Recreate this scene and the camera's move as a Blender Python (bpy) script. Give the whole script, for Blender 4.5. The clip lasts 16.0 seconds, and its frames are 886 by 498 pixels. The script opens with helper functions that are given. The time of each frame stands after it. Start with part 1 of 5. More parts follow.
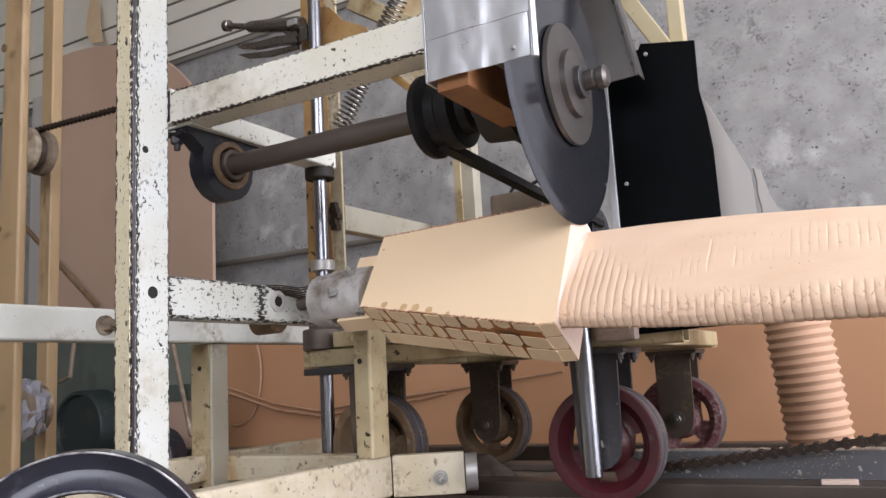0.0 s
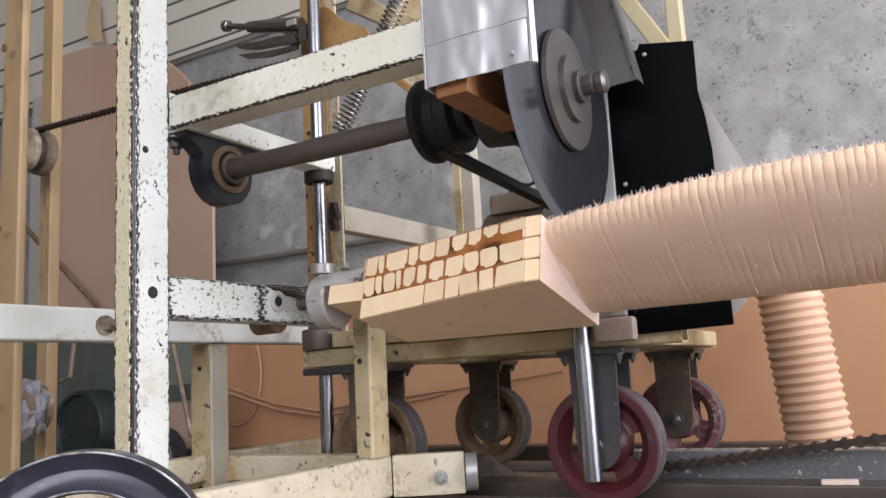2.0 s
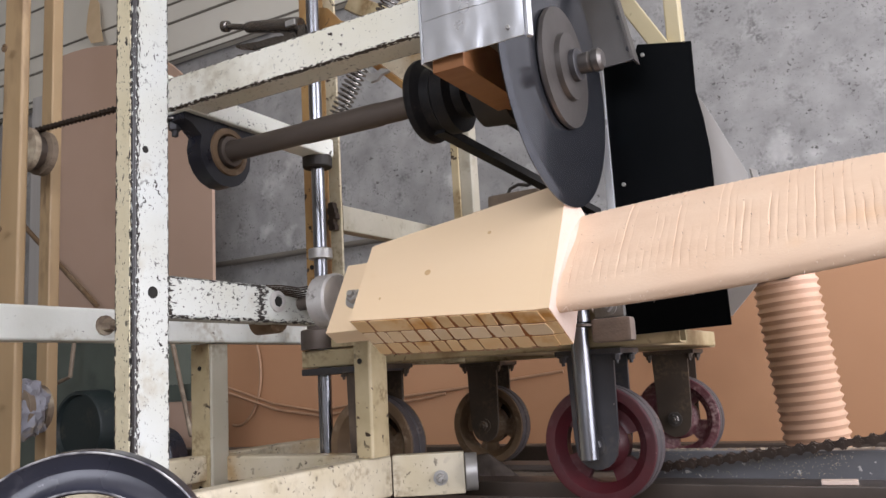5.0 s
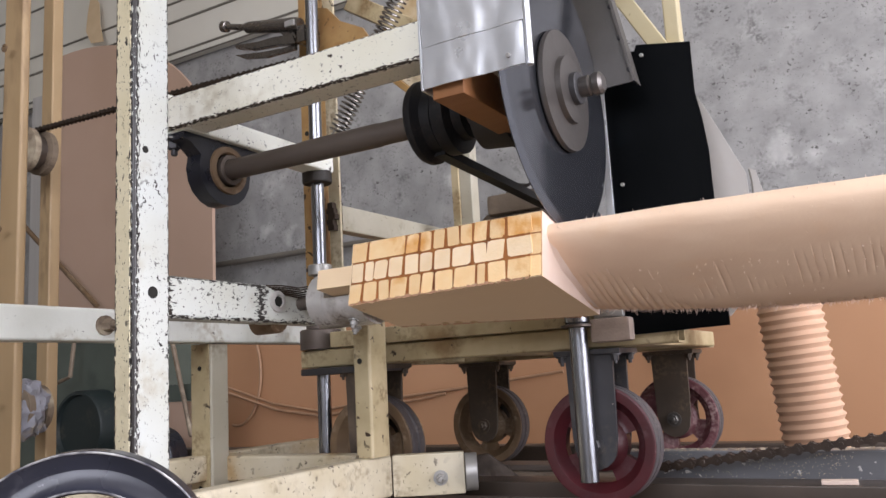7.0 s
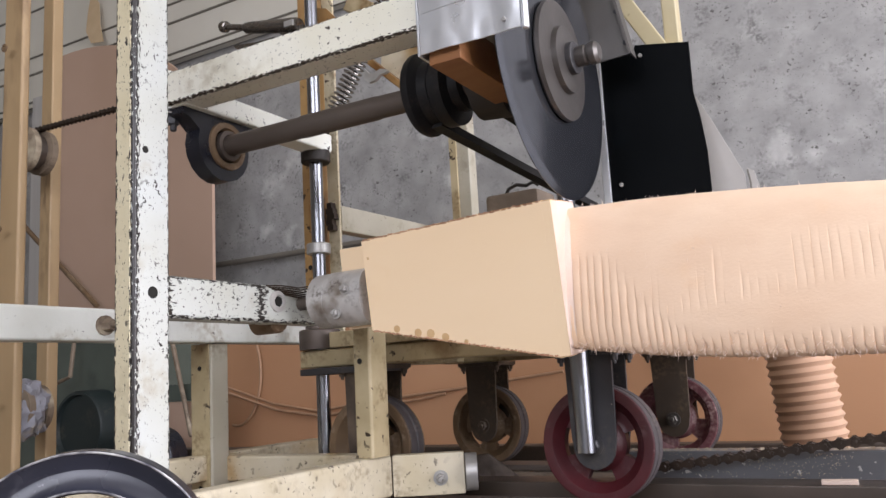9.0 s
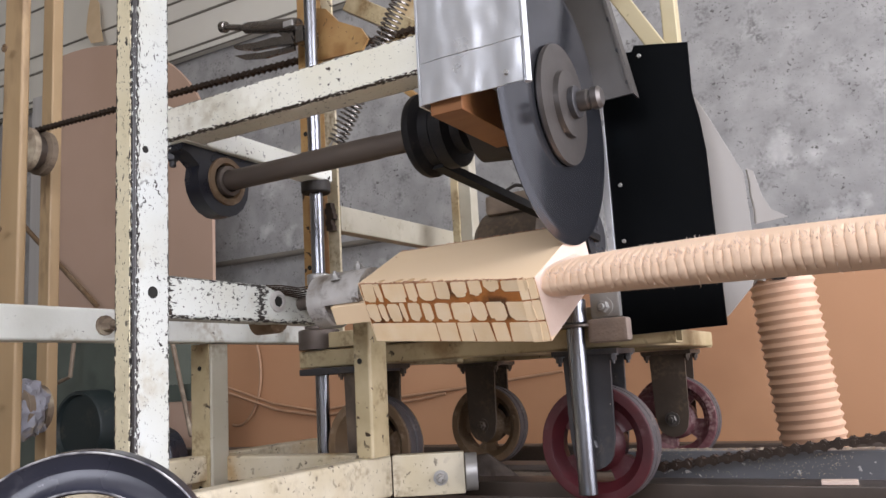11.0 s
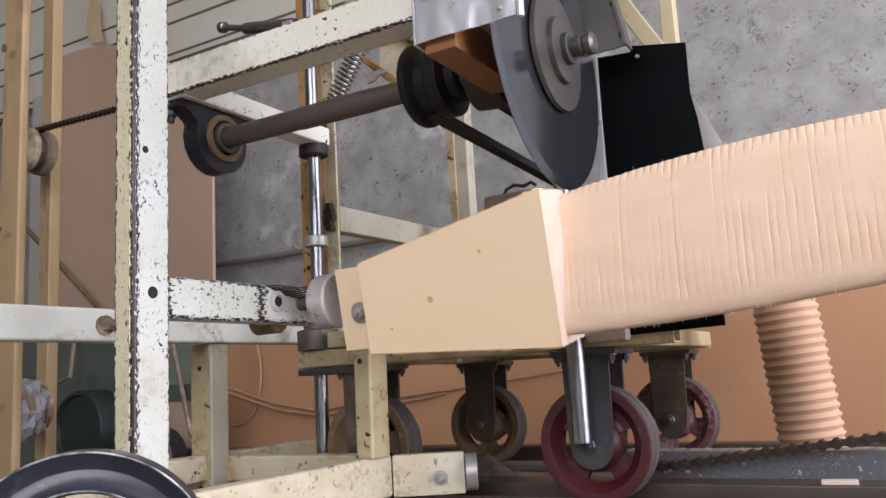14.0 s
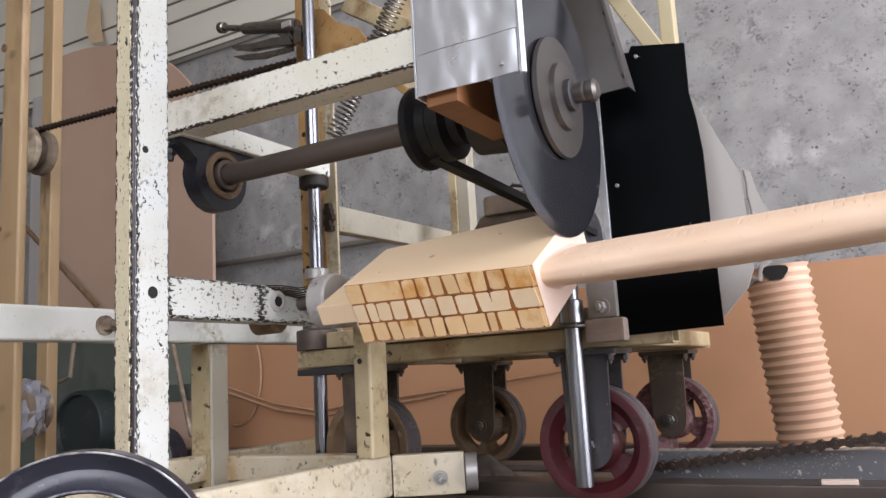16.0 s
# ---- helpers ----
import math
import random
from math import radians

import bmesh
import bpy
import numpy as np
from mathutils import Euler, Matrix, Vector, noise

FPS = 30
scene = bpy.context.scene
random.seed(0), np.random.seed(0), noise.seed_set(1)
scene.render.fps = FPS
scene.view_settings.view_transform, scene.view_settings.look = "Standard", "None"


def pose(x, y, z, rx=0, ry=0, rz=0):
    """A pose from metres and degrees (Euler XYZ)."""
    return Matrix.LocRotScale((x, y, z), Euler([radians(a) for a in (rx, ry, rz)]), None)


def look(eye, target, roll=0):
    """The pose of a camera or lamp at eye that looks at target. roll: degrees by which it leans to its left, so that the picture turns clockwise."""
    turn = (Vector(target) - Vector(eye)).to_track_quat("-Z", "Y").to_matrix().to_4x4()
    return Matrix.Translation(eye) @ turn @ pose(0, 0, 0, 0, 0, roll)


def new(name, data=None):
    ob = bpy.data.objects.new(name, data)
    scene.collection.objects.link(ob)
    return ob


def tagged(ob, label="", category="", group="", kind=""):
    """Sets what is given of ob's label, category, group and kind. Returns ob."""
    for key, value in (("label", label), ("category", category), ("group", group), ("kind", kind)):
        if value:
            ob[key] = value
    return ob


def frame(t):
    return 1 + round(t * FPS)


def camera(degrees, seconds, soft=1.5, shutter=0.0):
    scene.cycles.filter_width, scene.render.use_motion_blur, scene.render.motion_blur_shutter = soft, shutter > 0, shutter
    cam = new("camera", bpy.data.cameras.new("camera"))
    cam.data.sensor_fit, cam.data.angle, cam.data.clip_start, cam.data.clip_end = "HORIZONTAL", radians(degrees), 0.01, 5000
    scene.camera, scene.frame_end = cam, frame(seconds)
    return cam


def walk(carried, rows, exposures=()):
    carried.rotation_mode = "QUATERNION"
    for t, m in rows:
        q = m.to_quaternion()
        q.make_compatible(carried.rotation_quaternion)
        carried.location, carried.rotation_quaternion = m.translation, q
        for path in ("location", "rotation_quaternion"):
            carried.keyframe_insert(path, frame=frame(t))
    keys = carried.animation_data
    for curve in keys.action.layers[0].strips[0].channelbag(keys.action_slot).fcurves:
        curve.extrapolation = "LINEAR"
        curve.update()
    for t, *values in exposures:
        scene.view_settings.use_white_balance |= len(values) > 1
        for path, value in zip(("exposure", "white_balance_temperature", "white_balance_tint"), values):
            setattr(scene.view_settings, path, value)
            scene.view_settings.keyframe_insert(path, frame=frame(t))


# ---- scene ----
# ---- camera ----
cam = camera(57.13, 16.0, soft=1.5)
EYE = (0.0, 0.0, 0.80)
YAW, PITCH = radians(29.5), radians(9.0)
AIM = (EYE[0] - math.sin(YAW) * math.cos(PITCH), EYE[1] + math.cos(YAW) * math.cos(PITCH), EYE[2] + math.sin(PITCH))
walk(cam, [(0.0, look(EYE, AIM, -3.3)), (16.0, look(EYE, AIM, -3.3))], exposures=[
    (t, ev + 0.02, 6450, 20) for t, ev in ((0.0, -0.04), (0.9, 0.07), (1.5, 0.07), (2.5, 0.05), (3.2, 0.0), (4.0, -0.07), (5.0, -0.07), (6.5, 0.02), (8.0, 0.02),
                                           (9.0, -0.02), (10.1, -0.04), (11.6, 0.08), (12.6, 0.06), (13.3, 0.0), (14.1, -0.07), (15.1, -0.07), (16.0, 0.01))])

# ---- light ----
world = bpy.data.worlds.new("sky")
scene.world = world
world.use_nodes = True
wn, wl = world.node_tree.nodes, world.node_tree.links
sky = wn.new("ShaderNodeTexSky")
sky.sky_type, sky.sun_disc = "NISHITA", False
sky.sun_elevation, sky.sun_rotation = radians(48), radians(115)
wn["Background"].inputs["Strength"].default_value = 0.12
wl.new(sky.outputs["Color"], wn["Background"].inputs["Color"])

sun = new("sun", bpy.data.lights.new("sun", "SUN"))
sun.data.energy, sun.data.angle, sun.data.color = 1.2, radians(10), (1.0, 0.95, 0.88)
sun.matrix_world = look((6, -4, 8), (0, 0, 0))


def opening_light(x, y, z, tx, ty, tz, w, h, power, colour):
    """An added area lamp that stands for daylight at one of the hall's openings."""
    lamp = new("daylight", bpy.data.lights.new("daylight", "AREA"))
    lamp.data.shape, lamp.data.size, lamp.data.size_y = "RECTANGLE", w, h
    lamp.data.energy, lamp.data.color = power, colour
    lamp.matrix_world = look((x, y, z), (tx, ty, tz))
    return lamp


opening_light(3.05, 0.9, 1.75, 0, 0.9, 1.6, 2.8, 2.6, 208, (0.93, 0.97, 1.0))
# this one fills from the front, at an assumed window out of view
opening_light(0.9, -2.95, 2.3, 0.5, 0, 1.7, 3.4, 1.7, 130, (0.90, 0.96, 1.0))


# ---- materials ----
def lin(h):
    c = [int(h[i:i + 2], 16) / 255 for i in (0, 2, 4)]
    return tuple(v / 12.92 if v <= 0.04045 else ((v + 0.055) / 1.055) ** 2.4 for v in c) + (1.0,)


def mat(name, base, other=None, rough=0.5, metal=0.0, scale=12.0, amount=0.5, fine=150.0, bump=0.15, stretch=(1, 1, 1),
        chips=None, chip_scale=45.0, chip_at=0.64, stain=None, stain_at=0.6, random_tone=0.0, spec=0.5, worn=(), grime=None, grime_at=0.52):
    """A surface of two tones at a coarse scale, fine grain as relief, and paint chips or stains with a shape of their own."""
    m = bpy.data.materials.new(name)
    m.use_nodes = True
    n, l = m.node_tree.nodes, m.node_tree.links
    b = n["Principled BSDF"]
    co = n.new("ShaderNodeTexCoord")
    mp = n.new("ShaderNodeMapping")
    mp.inputs["Scale"].default_value = stretch
    l.new(co.outputs["Object"], mp.inputs["Vector"])
    n1 = n.new("ShaderNodeTexNoise")
    n1.inputs["Scale"].default_value, n1.inputs["Detail"].default_value = scale, 6
    l.new(mp.outputs["Vector"], n1.inputs["Vector"])
    ramp = n.new("ShaderNodeValToRGB")
    ramp.color_ramp.elements[0].position, ramp.color_ramp.elements[1].position = 0.5 - amount / 2, 0.5 + amount / 2
    ramp.color_ramp.elements[0].color = base
    ramp.color_ramp.elements[1].color = other or tuple(v * 0.75 for v in base[:3]) + (1,)
    l.new(n1.outputs["Fac"], ramp.inputs["Fac"])
    colour = ramp.outputs["Color"]
    n2 = n.new("ShaderNodeTexNoise")
    n2.inputs["Scale"].default_value, n2.inputs["Detail"].default_value = fine, 4
    l.new(mp.outputs["Vector"], n2.inputs["Vector"])
    height = n2.outputs["Fac"]

    def mix(fac, a, bcol):
        mx = n.new("ShaderNodeMix")
        mx.data_type = "RGBA"
        l.new(fac, mx.inputs["Factor"])
        l.new(a, mx.inputs["A"])
        if isinstance(bcol, tuple):
            mx.inputs["B"].default_value = bcol
        else:
            l.new(bcol, mx.inputs["B"])
        return mx.outputs["Result"]

    def mask(sc, at, soft, detail, vec=None, dist=0.0):
        k = n.new("ShaderNodeTexNoise")
        k.inputs["Scale"].default_value, k.inputs["Detail"].default_value, k.inputs["Distortion"].default_value = sc, detail, dist
        l.new((vec or co).outputs[0 if vec else "Object"], k.inputs["Vector"])
        r = n.new("ShaderNodeMapRange")
        r.inputs["From Min"].default_value, r.inputs["From Max"].default_value = at, at + soft
        l.new(k.outputs["Fac"], r.inputs["Value"])
        return r.outputs["Result"]

    if stain:
        colour = mix(mask(scale * 0.55, stain_at, 0.12, 5), colour, stain)
    if grime:
        # grey-brown handling dirt: broad smears, and fine specks inside them
        g1, g2 = mask(scale * 1.3, grime_at, 0.22, 6, mp), mask(scale * 9, 0.42, 0.22, 4, mp)
        gm = n.new("ShaderNodeMath")
        gm.operation = "MULTIPLY"
        l.new(g1, gm.inputs[0])
        l.new(g2, gm.inputs[1])
        colour = mix(gm.outputs[0], colour, grime)
    if chips:
        a = mask(chip_scale, chip_at, 0.02, 5, dist=0.4)
        c = mask(chip_scale * 0.14, 0.50, 0.12, 3)
        mul = n.new("ShaderNodeMath")
        mul.operation = "MULTIPLY"
        l.new(a, mul.inputs[0])
        l.new(c, mul.inputs[1])
        f = mask(chip_scale * 2.2, chip_at + 0.10, 0.02, 2)
        mx2 = n.new("ShaderNodeMath")
        mx2.operation = "MAXIMUM"
        l.new(mul.outputs[0], mx2.inputs[0])
        l.new(f, mx2.inputs[1])
        colour = mix(mx2.outputs[0], colour, chips)
        sub = n.new("ShaderNodeMath")
        sub.operation = "MULTIPLY_ADD"
        sub.inputs[1].default_value = -1.2
        l.new(mx2.outputs[0], sub.inputs[0])
        l.new(height, sub.inputs[2])
        height = sub.outputs[0]
    if worn:
        # bare metal along an edge: the line's two fixed coordinates, with the axis it runs along
        sep = n.new("ShaderNodeSeparateXYZ")
        l.new(co.outputs["Object"], sep.inputs[0])
        near = None
        for axis, p, q, width in worn:
            terms = []
            for name, value in zip([c for c in "XYZ" if c != axis], (p, q)):
                d = n.new("ShaderNodeMath")
                d.operation = "SUBTRACT"
                l.new(sep.outputs[name], d.inputs[0])
                d.inputs[1].default_value = value
                d2 = n.new("ShaderNodeMath")
                d2.operation = "POWER"
                l.new(d.outputs[0], d2.inputs[0])
                d2.inputs[1].default_value = 2
                terms.append(d2.outputs[0])
            add = n.new("ShaderNodeMath")
            l.new(terms[0], add.inputs[0])
            l.new(terms[1], add.inputs[1])
            root = n.new("ShaderNodeMath")
            root.operation = "SQRT"
            l.new(add.outputs[0], root.inputs[0])
            fall = n.new("ShaderNodeMapRange")
            fall.inputs["From Min"].default_value, fall.inputs["From Max"].default_value = 0.0, width
            fall.inputs["To Min"].default_value, fall.inputs["To Max"].default_value = (0.36 if width < 0.011 else 0.24), 0.0
            l.new(root.outputs[0], fall.inputs["Value"])
            if near is None:
                near = fall.outputs["Result"]
            else:
                mxx = n.new("ShaderNodeMath")
                mxx.operation = "MAXIMUM"
                l.new(near, mxx.inputs[0])
                l.new(fall.outputs["Result"], mxx.inputs[1])
                near = mxx.outputs[0]
        nz = n.new("ShaderNodeTexNoise")
        nz.inputs["Scale"].default_value, nz.inputs["Detail"].default_value = 400, 7
        st = n.new("ShaderNodeMapping")
        st.inputs["Scale"].default_value = {"X": (0.35, 1, 1), "Y": (1, 0.35, 1), "Z": (1, 1, 0.35)}[worn[0][0]]
        l.new(co.outputs["Object"], st.inputs["Vector"])
        l.new(st.outputs["Vector"], nz.inputs["Vector"])
        sm = n.new("ShaderNodeMath")
        l.new(nz.outputs["Fac"], sm.inputs[0])
        l.new(near, sm.inputs[1])
        cut = n.new("ShaderNodeMapRange")
        cut.inputs["From Min"].default_value, cut.inputs["From Max"].default_value = 0.655, 0.675
        l.new(sm.outputs[0], cut.inputs["Value"])
        colour = mix(cut.outputs["Result"], colour, chips or RUST)
    if random_tone:
        info = n.new("ShaderNodeObjectInfo")
        hs = n.new("ShaderNodeHueSaturation")
        r = n.new("ShaderNodeMapRange")
        r.inputs["To Min"].default_value, r.inputs["To Max"].default_value = 1 - random_tone, 1 + random_tone
        l.new(info.outputs["Random"], r.inputs["Value"])
        l.new(r.outputs["Result"], hs.inputs["Value"])
        l.new(colour, hs.inputs["Color"])
        colour = hs.outputs["Color"]
    l.new(colour, b.inputs["Base Color"])
    rr = n.new("ShaderNodeMapRange")
    rr.inputs["To Min"].default_value, rr.inputs["To Max"].default_value = max(0.03, rough - 0.1), min(1, rough + 0.12)
    l.new(n1.outputs["Fac"], rr.inputs["Value"])
    l.new(rr.outputs["Result"], b.inputs["Roughness"])
    b.inputs["Metallic"].default_value = metal
    b.inputs["Specular IOR Level"].default_value = spec
    bp = n.new("ShaderNodeBump")
    bp.inputs["Strength"].default_value, bp.inputs["Distance"].default_value = bump, 0.002
    l.new(height, bp.inputs["Height"])
    l.new(bp.outputs["Normal"], b.inputs["Normal"])
    return m


RUST = lin("3a2a1e")
M_WHITE = mat("white_chipped_paint", lin("eef0ea"), lin("dfdfd2"), 0.36, 0, 9, 0.5, 90, 0.2, chips=lin("2c2622"), chip_scale=120, chip_at=0.61)
M_WHITE_POST = mat("white_chipped_post_paint", lin("cbcfcd"), lin("bfc0b6"), 0.34, 0, 9, 0.5, 90, 0.25, chips=lin("241f1c"), chip_scale=150, chip_at=0.60,
                   worn=(("Z", -0.786, 0.646, 0.0105), ("Z", -0.785, 0.70, 0.006), ("Z", -0.818, 0.645, 0.006)), grime=lin("a59a85"), grime_at=0.55)
M_POST_CREAM = mat("cream_post_paint", lin("d6ccb0"), lin("cabf9f"), 0.4, 0, 9, 0.5, 90, 0.25, chips=lin("241f1c"), chip_scale=110, chip_at=0.605,
                   worn=(("Z", -0.788, 0.6436, 0.0045), ("Z", -0.817, 0.6436, 0.005)), grime=lin("a08f70"), grime_at=0.56)
M_WHITE_SPINDLE = mat("white_chipped_spindle_paint", lin("c9cdca"), lin("bfc0b5"), 0.34, 0, 9, 0.5, 90, 0.25, chips=lin("241f1c"), chip_scale=150, chip_at=0.60,
                      worn=(("Y", -0.788, 0.8915, 0.007), ("Y", -0.788, 0.9455, 0.006), ("Z", -0.788, 0.865, 0.018), ("Z", -0.788, 0.70, 0.012)), grime=lin("a59a85"), grime_at=0.55)
M_WHITE_ARM = mat("cream_white_arm_paint", lin("f2f1e8"), lin("e4e0cc"), 0.36, 0, 7, 0.5, 90, 0.2, chips=lin("33281f"), chip_scale=110, chip_at=0.625,
                  worn=(("X", 0.845, 1.182, 0.007), ("X", 0.845, 1.235, 0.004), ("X", 0.895, 1.182, 0.006)), grime=lin("a8997a"), grime_at=0.54)
M_CREAM = mat("cream_worn_paint", lin("d6cdb8"), lin("b9ab8a"), 0.42, 0, 10, 0.5, 80, 0.2, chips=lin("43352a"), chip_scale=80, chip_at=0.61, stain=lin("a98a5c"), stain_at=0.54, grime=lin("7d6a50"), grime_at=0.50)
M_CLEAN = mat("clean_cream_paint", lin("c2b695"), lin("ab9c76"), 0.45, 0, 6, 0.6, 80, 0.15, chips=lin("5a4a38"), chip_scale=70, chip_at=0.66, grime=lin("a8987a"), grime_at=0.56)
M_YELLOW = mat("yellowed_paint", lin("c3b391"), lin("a1916d"), 0.45, 0, 14, 0.5, 80, 0.25, chips=lin("3f3122"), chip_scale=60, chip_at=0.62, stain=lin("8d7553"), stain_at=0.54, grime=lin("75603f"), grime_at=0.50)
M_POST = mat("tan_painted_steel", lin("ad936f"), lin("977c59"), 0.5, 0, 6, 0.5, 70, 0.2, stretch=(1, 1, 0.3), stain=lin("8f7350"), stain_at=0.62, grime=lin("6b543d"))
M_CHROME = mat("bright_chrome", lin("9fa1a7"), lin("7c7e84"), 0.27, 1.0, 60, 0.4, 300, 0.03, stretch=(1, 1, 0.04), grime=lin("6a6460"), grime_at=0.48)
M_STEEL = mat("worn_steel", lin("b4b2ae"), lin("96938f"), 0.42, 0.5, 30, 0.6, 160, 0.1)
M_PLIER = mat("dark_tool_steel", lin("86817c"), lin("66615c"), 0.24, 0.85, 40, 0.6, 160, 0.1)
M_RUSTY = mat("rust_brown_paint", lin("b3925f"), lin("8a6337"), 0.5, 0, 16, 0.6, 90, 0.2, chips=lin("3a2818"), chip_scale=60, chip_at=0.62, stain=lin("7a5228"), stain_at=0.55)
M_SHAFT = mat("dull_shaft_steel", lin("6d635c"), lin("574d46"), 0.5, 0.6, 25, 0.6, 200, 0.12, stretch=(0.2, 1, 1))
M_BLACK = mat("black_enamel", lin("20212a"), lin("16171d"), 0.28, 0, 18, 0.6, 70, 0.3, stain=lin("3b3a3c"), stain_at=0.62)
M_PULLEY = mat("sooty_black_iron", lin("1b1a1b"), lin("131213"), 0.5, 0, 24, 0.6, 120, 0.2, grime=lin("332d29"), spec=0.25)
M_RUBBER = mat("dark_rubber", lin("26221f"), lin("332d28"), 0.62, 0, 30, 0.6, 200, 0.2)
M_FLAP = mat("black_sheet", lin("07090b"), lin("050607"), 0.45, 0, 7, 0.6, 120, 0.1, stain=lin("0d1317"), stain_at=0.62, spec=0.045)
M_ALU = mat("aluminium_sheet", lin("d8d9db"), lin("bcbfc3"), 0.30, 0.55, 14, 0.7, 30, 0.35, stain=lin("989da6"), stain_at=0.62)
M_DULLALU = mat("dull_sheet_metal", lin("6e6a66"), lin("57534f"), 0.45, 0.7, 9, 0.6, 90, 0.15, stain=lin("5f5a56"), stain_at=0.6)


def turned_steel(name, dark, light, rough):
    """Bright steel with the fine rings that grinding and turning leave round its axis, the thing's own x."""
    m = bpy.data.materials.new(name)
    m.use_nodes = True
    n, l = m.node_tree.nodes, m.node_tree.links
    b = n["Principled BSDF"]
    co = n.new("ShaderNodeTexCoord")
    flat = n.new("ShaderNodeVectorMath")
    flat.operation = "MULTIPLY"
    flat.inputs[1].default_value = (0, 1, 1)
    l.new(co.outputs["Object"], flat.inputs[0])
    ln = n.new("ShaderNodeVectorMath")
    ln.operation = "LENGTH"
    l.new(flat.outputs["Vector"], ln.inputs[0])
    fine, broad = n.new("ShaderNodeTexNoise"), n.new("ShaderNodeTexNoise")
    for k, sc in ((fine, 420), (broad, 45)):
        k.noise_dimensions = "1D"
        k.inputs["Scale"].default_value, k.inputs["Detail"].default_value = sc, 4
        l.new(ln.outputs["Value"], k.inputs["W"])
    mx = n.new("ShaderNodeMix")
    mx.data_type = "RGBA"
    mx.inputs["A"].default_value, mx.inputs["B"].default_value = dark, light
    l.new(broad.outputs["Fac"], mx.inputs["Factor"])
    l.new(mx.outputs["Result"], b.inputs["Base Color"])
    rr = n.new("ShaderNodeMapRange")
    rr.inputs["To Min"].default_value, rr.inputs["To Max"].default_value = rough - 0.05, rough + 0.07
    l.new(fine.outputs["Fac"], rr.inputs["Value"])
    l.new(rr.outputs["Result"], b.inputs["Roughness"])
    b.inputs["Metallic"].default_value = 0.9
    return m


M_DISC = turned_steel("dark_steel_blade", lin("62646b"), lin("7a7d85"), 0.14)
M_FLANGE = mat("grey_flange_steel", lin("6a6562"), lin("5a5653"), 0.36, 0.7, 18, 0.6, 150, 0.08)
M_WOOD = mat("fresh_pale_wood", lin("edd3b1"), lin("e6c9a2"), 0.62, 0, 7, 0.8, 160, 0.05, stretch=(0.3, 1, 1), stain=lin("e4c294"), stain_at=0.66)
M_KNOT = mat("faint_knot", lin("d3b083"), lin("c09a6c"), 0.6, 0, 90, 0.7, 300, 0.1)
M_CUT = mat("rough_cut_wood", lin("e9cdb2"), lin("ddbc9f"), 0.75, 0, 22, 0.7, 420, 0.12, stretch=(0.6, 1, 1), stain=lin("e3bf9c"), stain_at=0.62)
M_SHOULDER = mat("clean_sawn_wood", lin("dfcabd"), lin("d8bfae"), 0.7, 0, 30, 0.7, 260, 0.2)
M_WHEEL = mat("blue_black_moulding", lin("31323c"), lin("24252d"), 0.28, 0, 14, 0.6, 80, 0.15, stain=lin("42424b"), stain_at=0.62, chips=lin("77767c"), chip_scale=170, chip_at=0.665, grime=lin("5b5a5e"))
M_RUBBED = mat("rubbed_bare_edge", lin("4a4a52"), lin("c4c3c2"), 0.32, 0.3, 55, 0.25, 220, 0.3)
M_BLOCK = mat("pale_end_grain", lin("f5dfc0"), lin("eccd9f"), 0.65, 0, 40, 0.7, 300, 0.25, random_tone=0.07)
M_GLUE = mat("brown_glue", lin("8f5426"), lin("b57338"), 0.45, 0, 50, 0.7, 200, 0.3, stain=lin("54300f"), stain_at=0.57)
M_BLOCK_STAINED = mat("glue_stained_end_grain", lin("f3d6a8"), lin("ecc085"), 0.6, 0, 34, 0.6, 300, 0.25, random_tone=0.08, stain=lin("d99a4e"), stain_at=0.59)
M_GLUE_ORANGE = mat("orange_brown_glue", lin("8f5426"), lin("ab6c34"), 0.42, 0, 50, 0.7, 200, 0.3, stain=lin("74401a"), stain_at=0.55)
M_CHUCK = mat("bright_worn_steel", lin("cfccc9"), lin("a9a5a1"), 0.4, 0.35, 24, 0.6, 160, 0.1, stain=lin("7f7468"), stain_at=0.6, grime=lin("4f4438"))
M_ORANGE = mat("orange_plywood", lin("98683a"), lin("744527"), 0.6, 0, 20, 0.6, 120, 0.15, stretch=(0.2, 1, 1))
M_MDF = mat("tan_fibreboard", lin("bf916d"), lin("ad7f5c"), 0.75, 0, 1.6, 0.7, 60, 0.1, stain=lin("9c7050"), stain_at=0.56)
M_MDF_PINK = mat("dusty_pink_fibreboard", lin("bfa391"), lin("aa8d78"), 0.8, 0, 1.2, 0.8, 50, 0.1)
M_CONCRETE = mat("rough_concrete", lin("a7a6a4"), lin("828180"), 0.85, 0, 11, 0.6, 60, 0.5, chips=lin("5c5a58"), chip_scale=88, chip_at=0.605, stain=lin("bcbbb9"), stain_at=0.60, grime=lin("6d6c6b"), grime_at=0.50)
M_PANEL = mat("pale_grey_panel", lin("d8d5cb"), lin("c6c2b6"), 0.7, 0, 2, 0.7, 60, 0.1)
M_DARKTRIM = mat("dark_trim", lin("716c63"), lin("615c54"), 0.6, 0, 8, 0.6, 60, 0.15)
M_HOSE = mat("peach_plastic_hose", lin("cba68a"), lin("bb957a"), 0.55, 0, 12, 0.6, 120, 0.12, stain=lin("d6b199"), stain_at=0.6)
M_CHAIN = mat("oily_chain", lin("4a3d34"), lin("2c231d"), 0.3, 0.4, 40, 0.6, 200, 0.2)
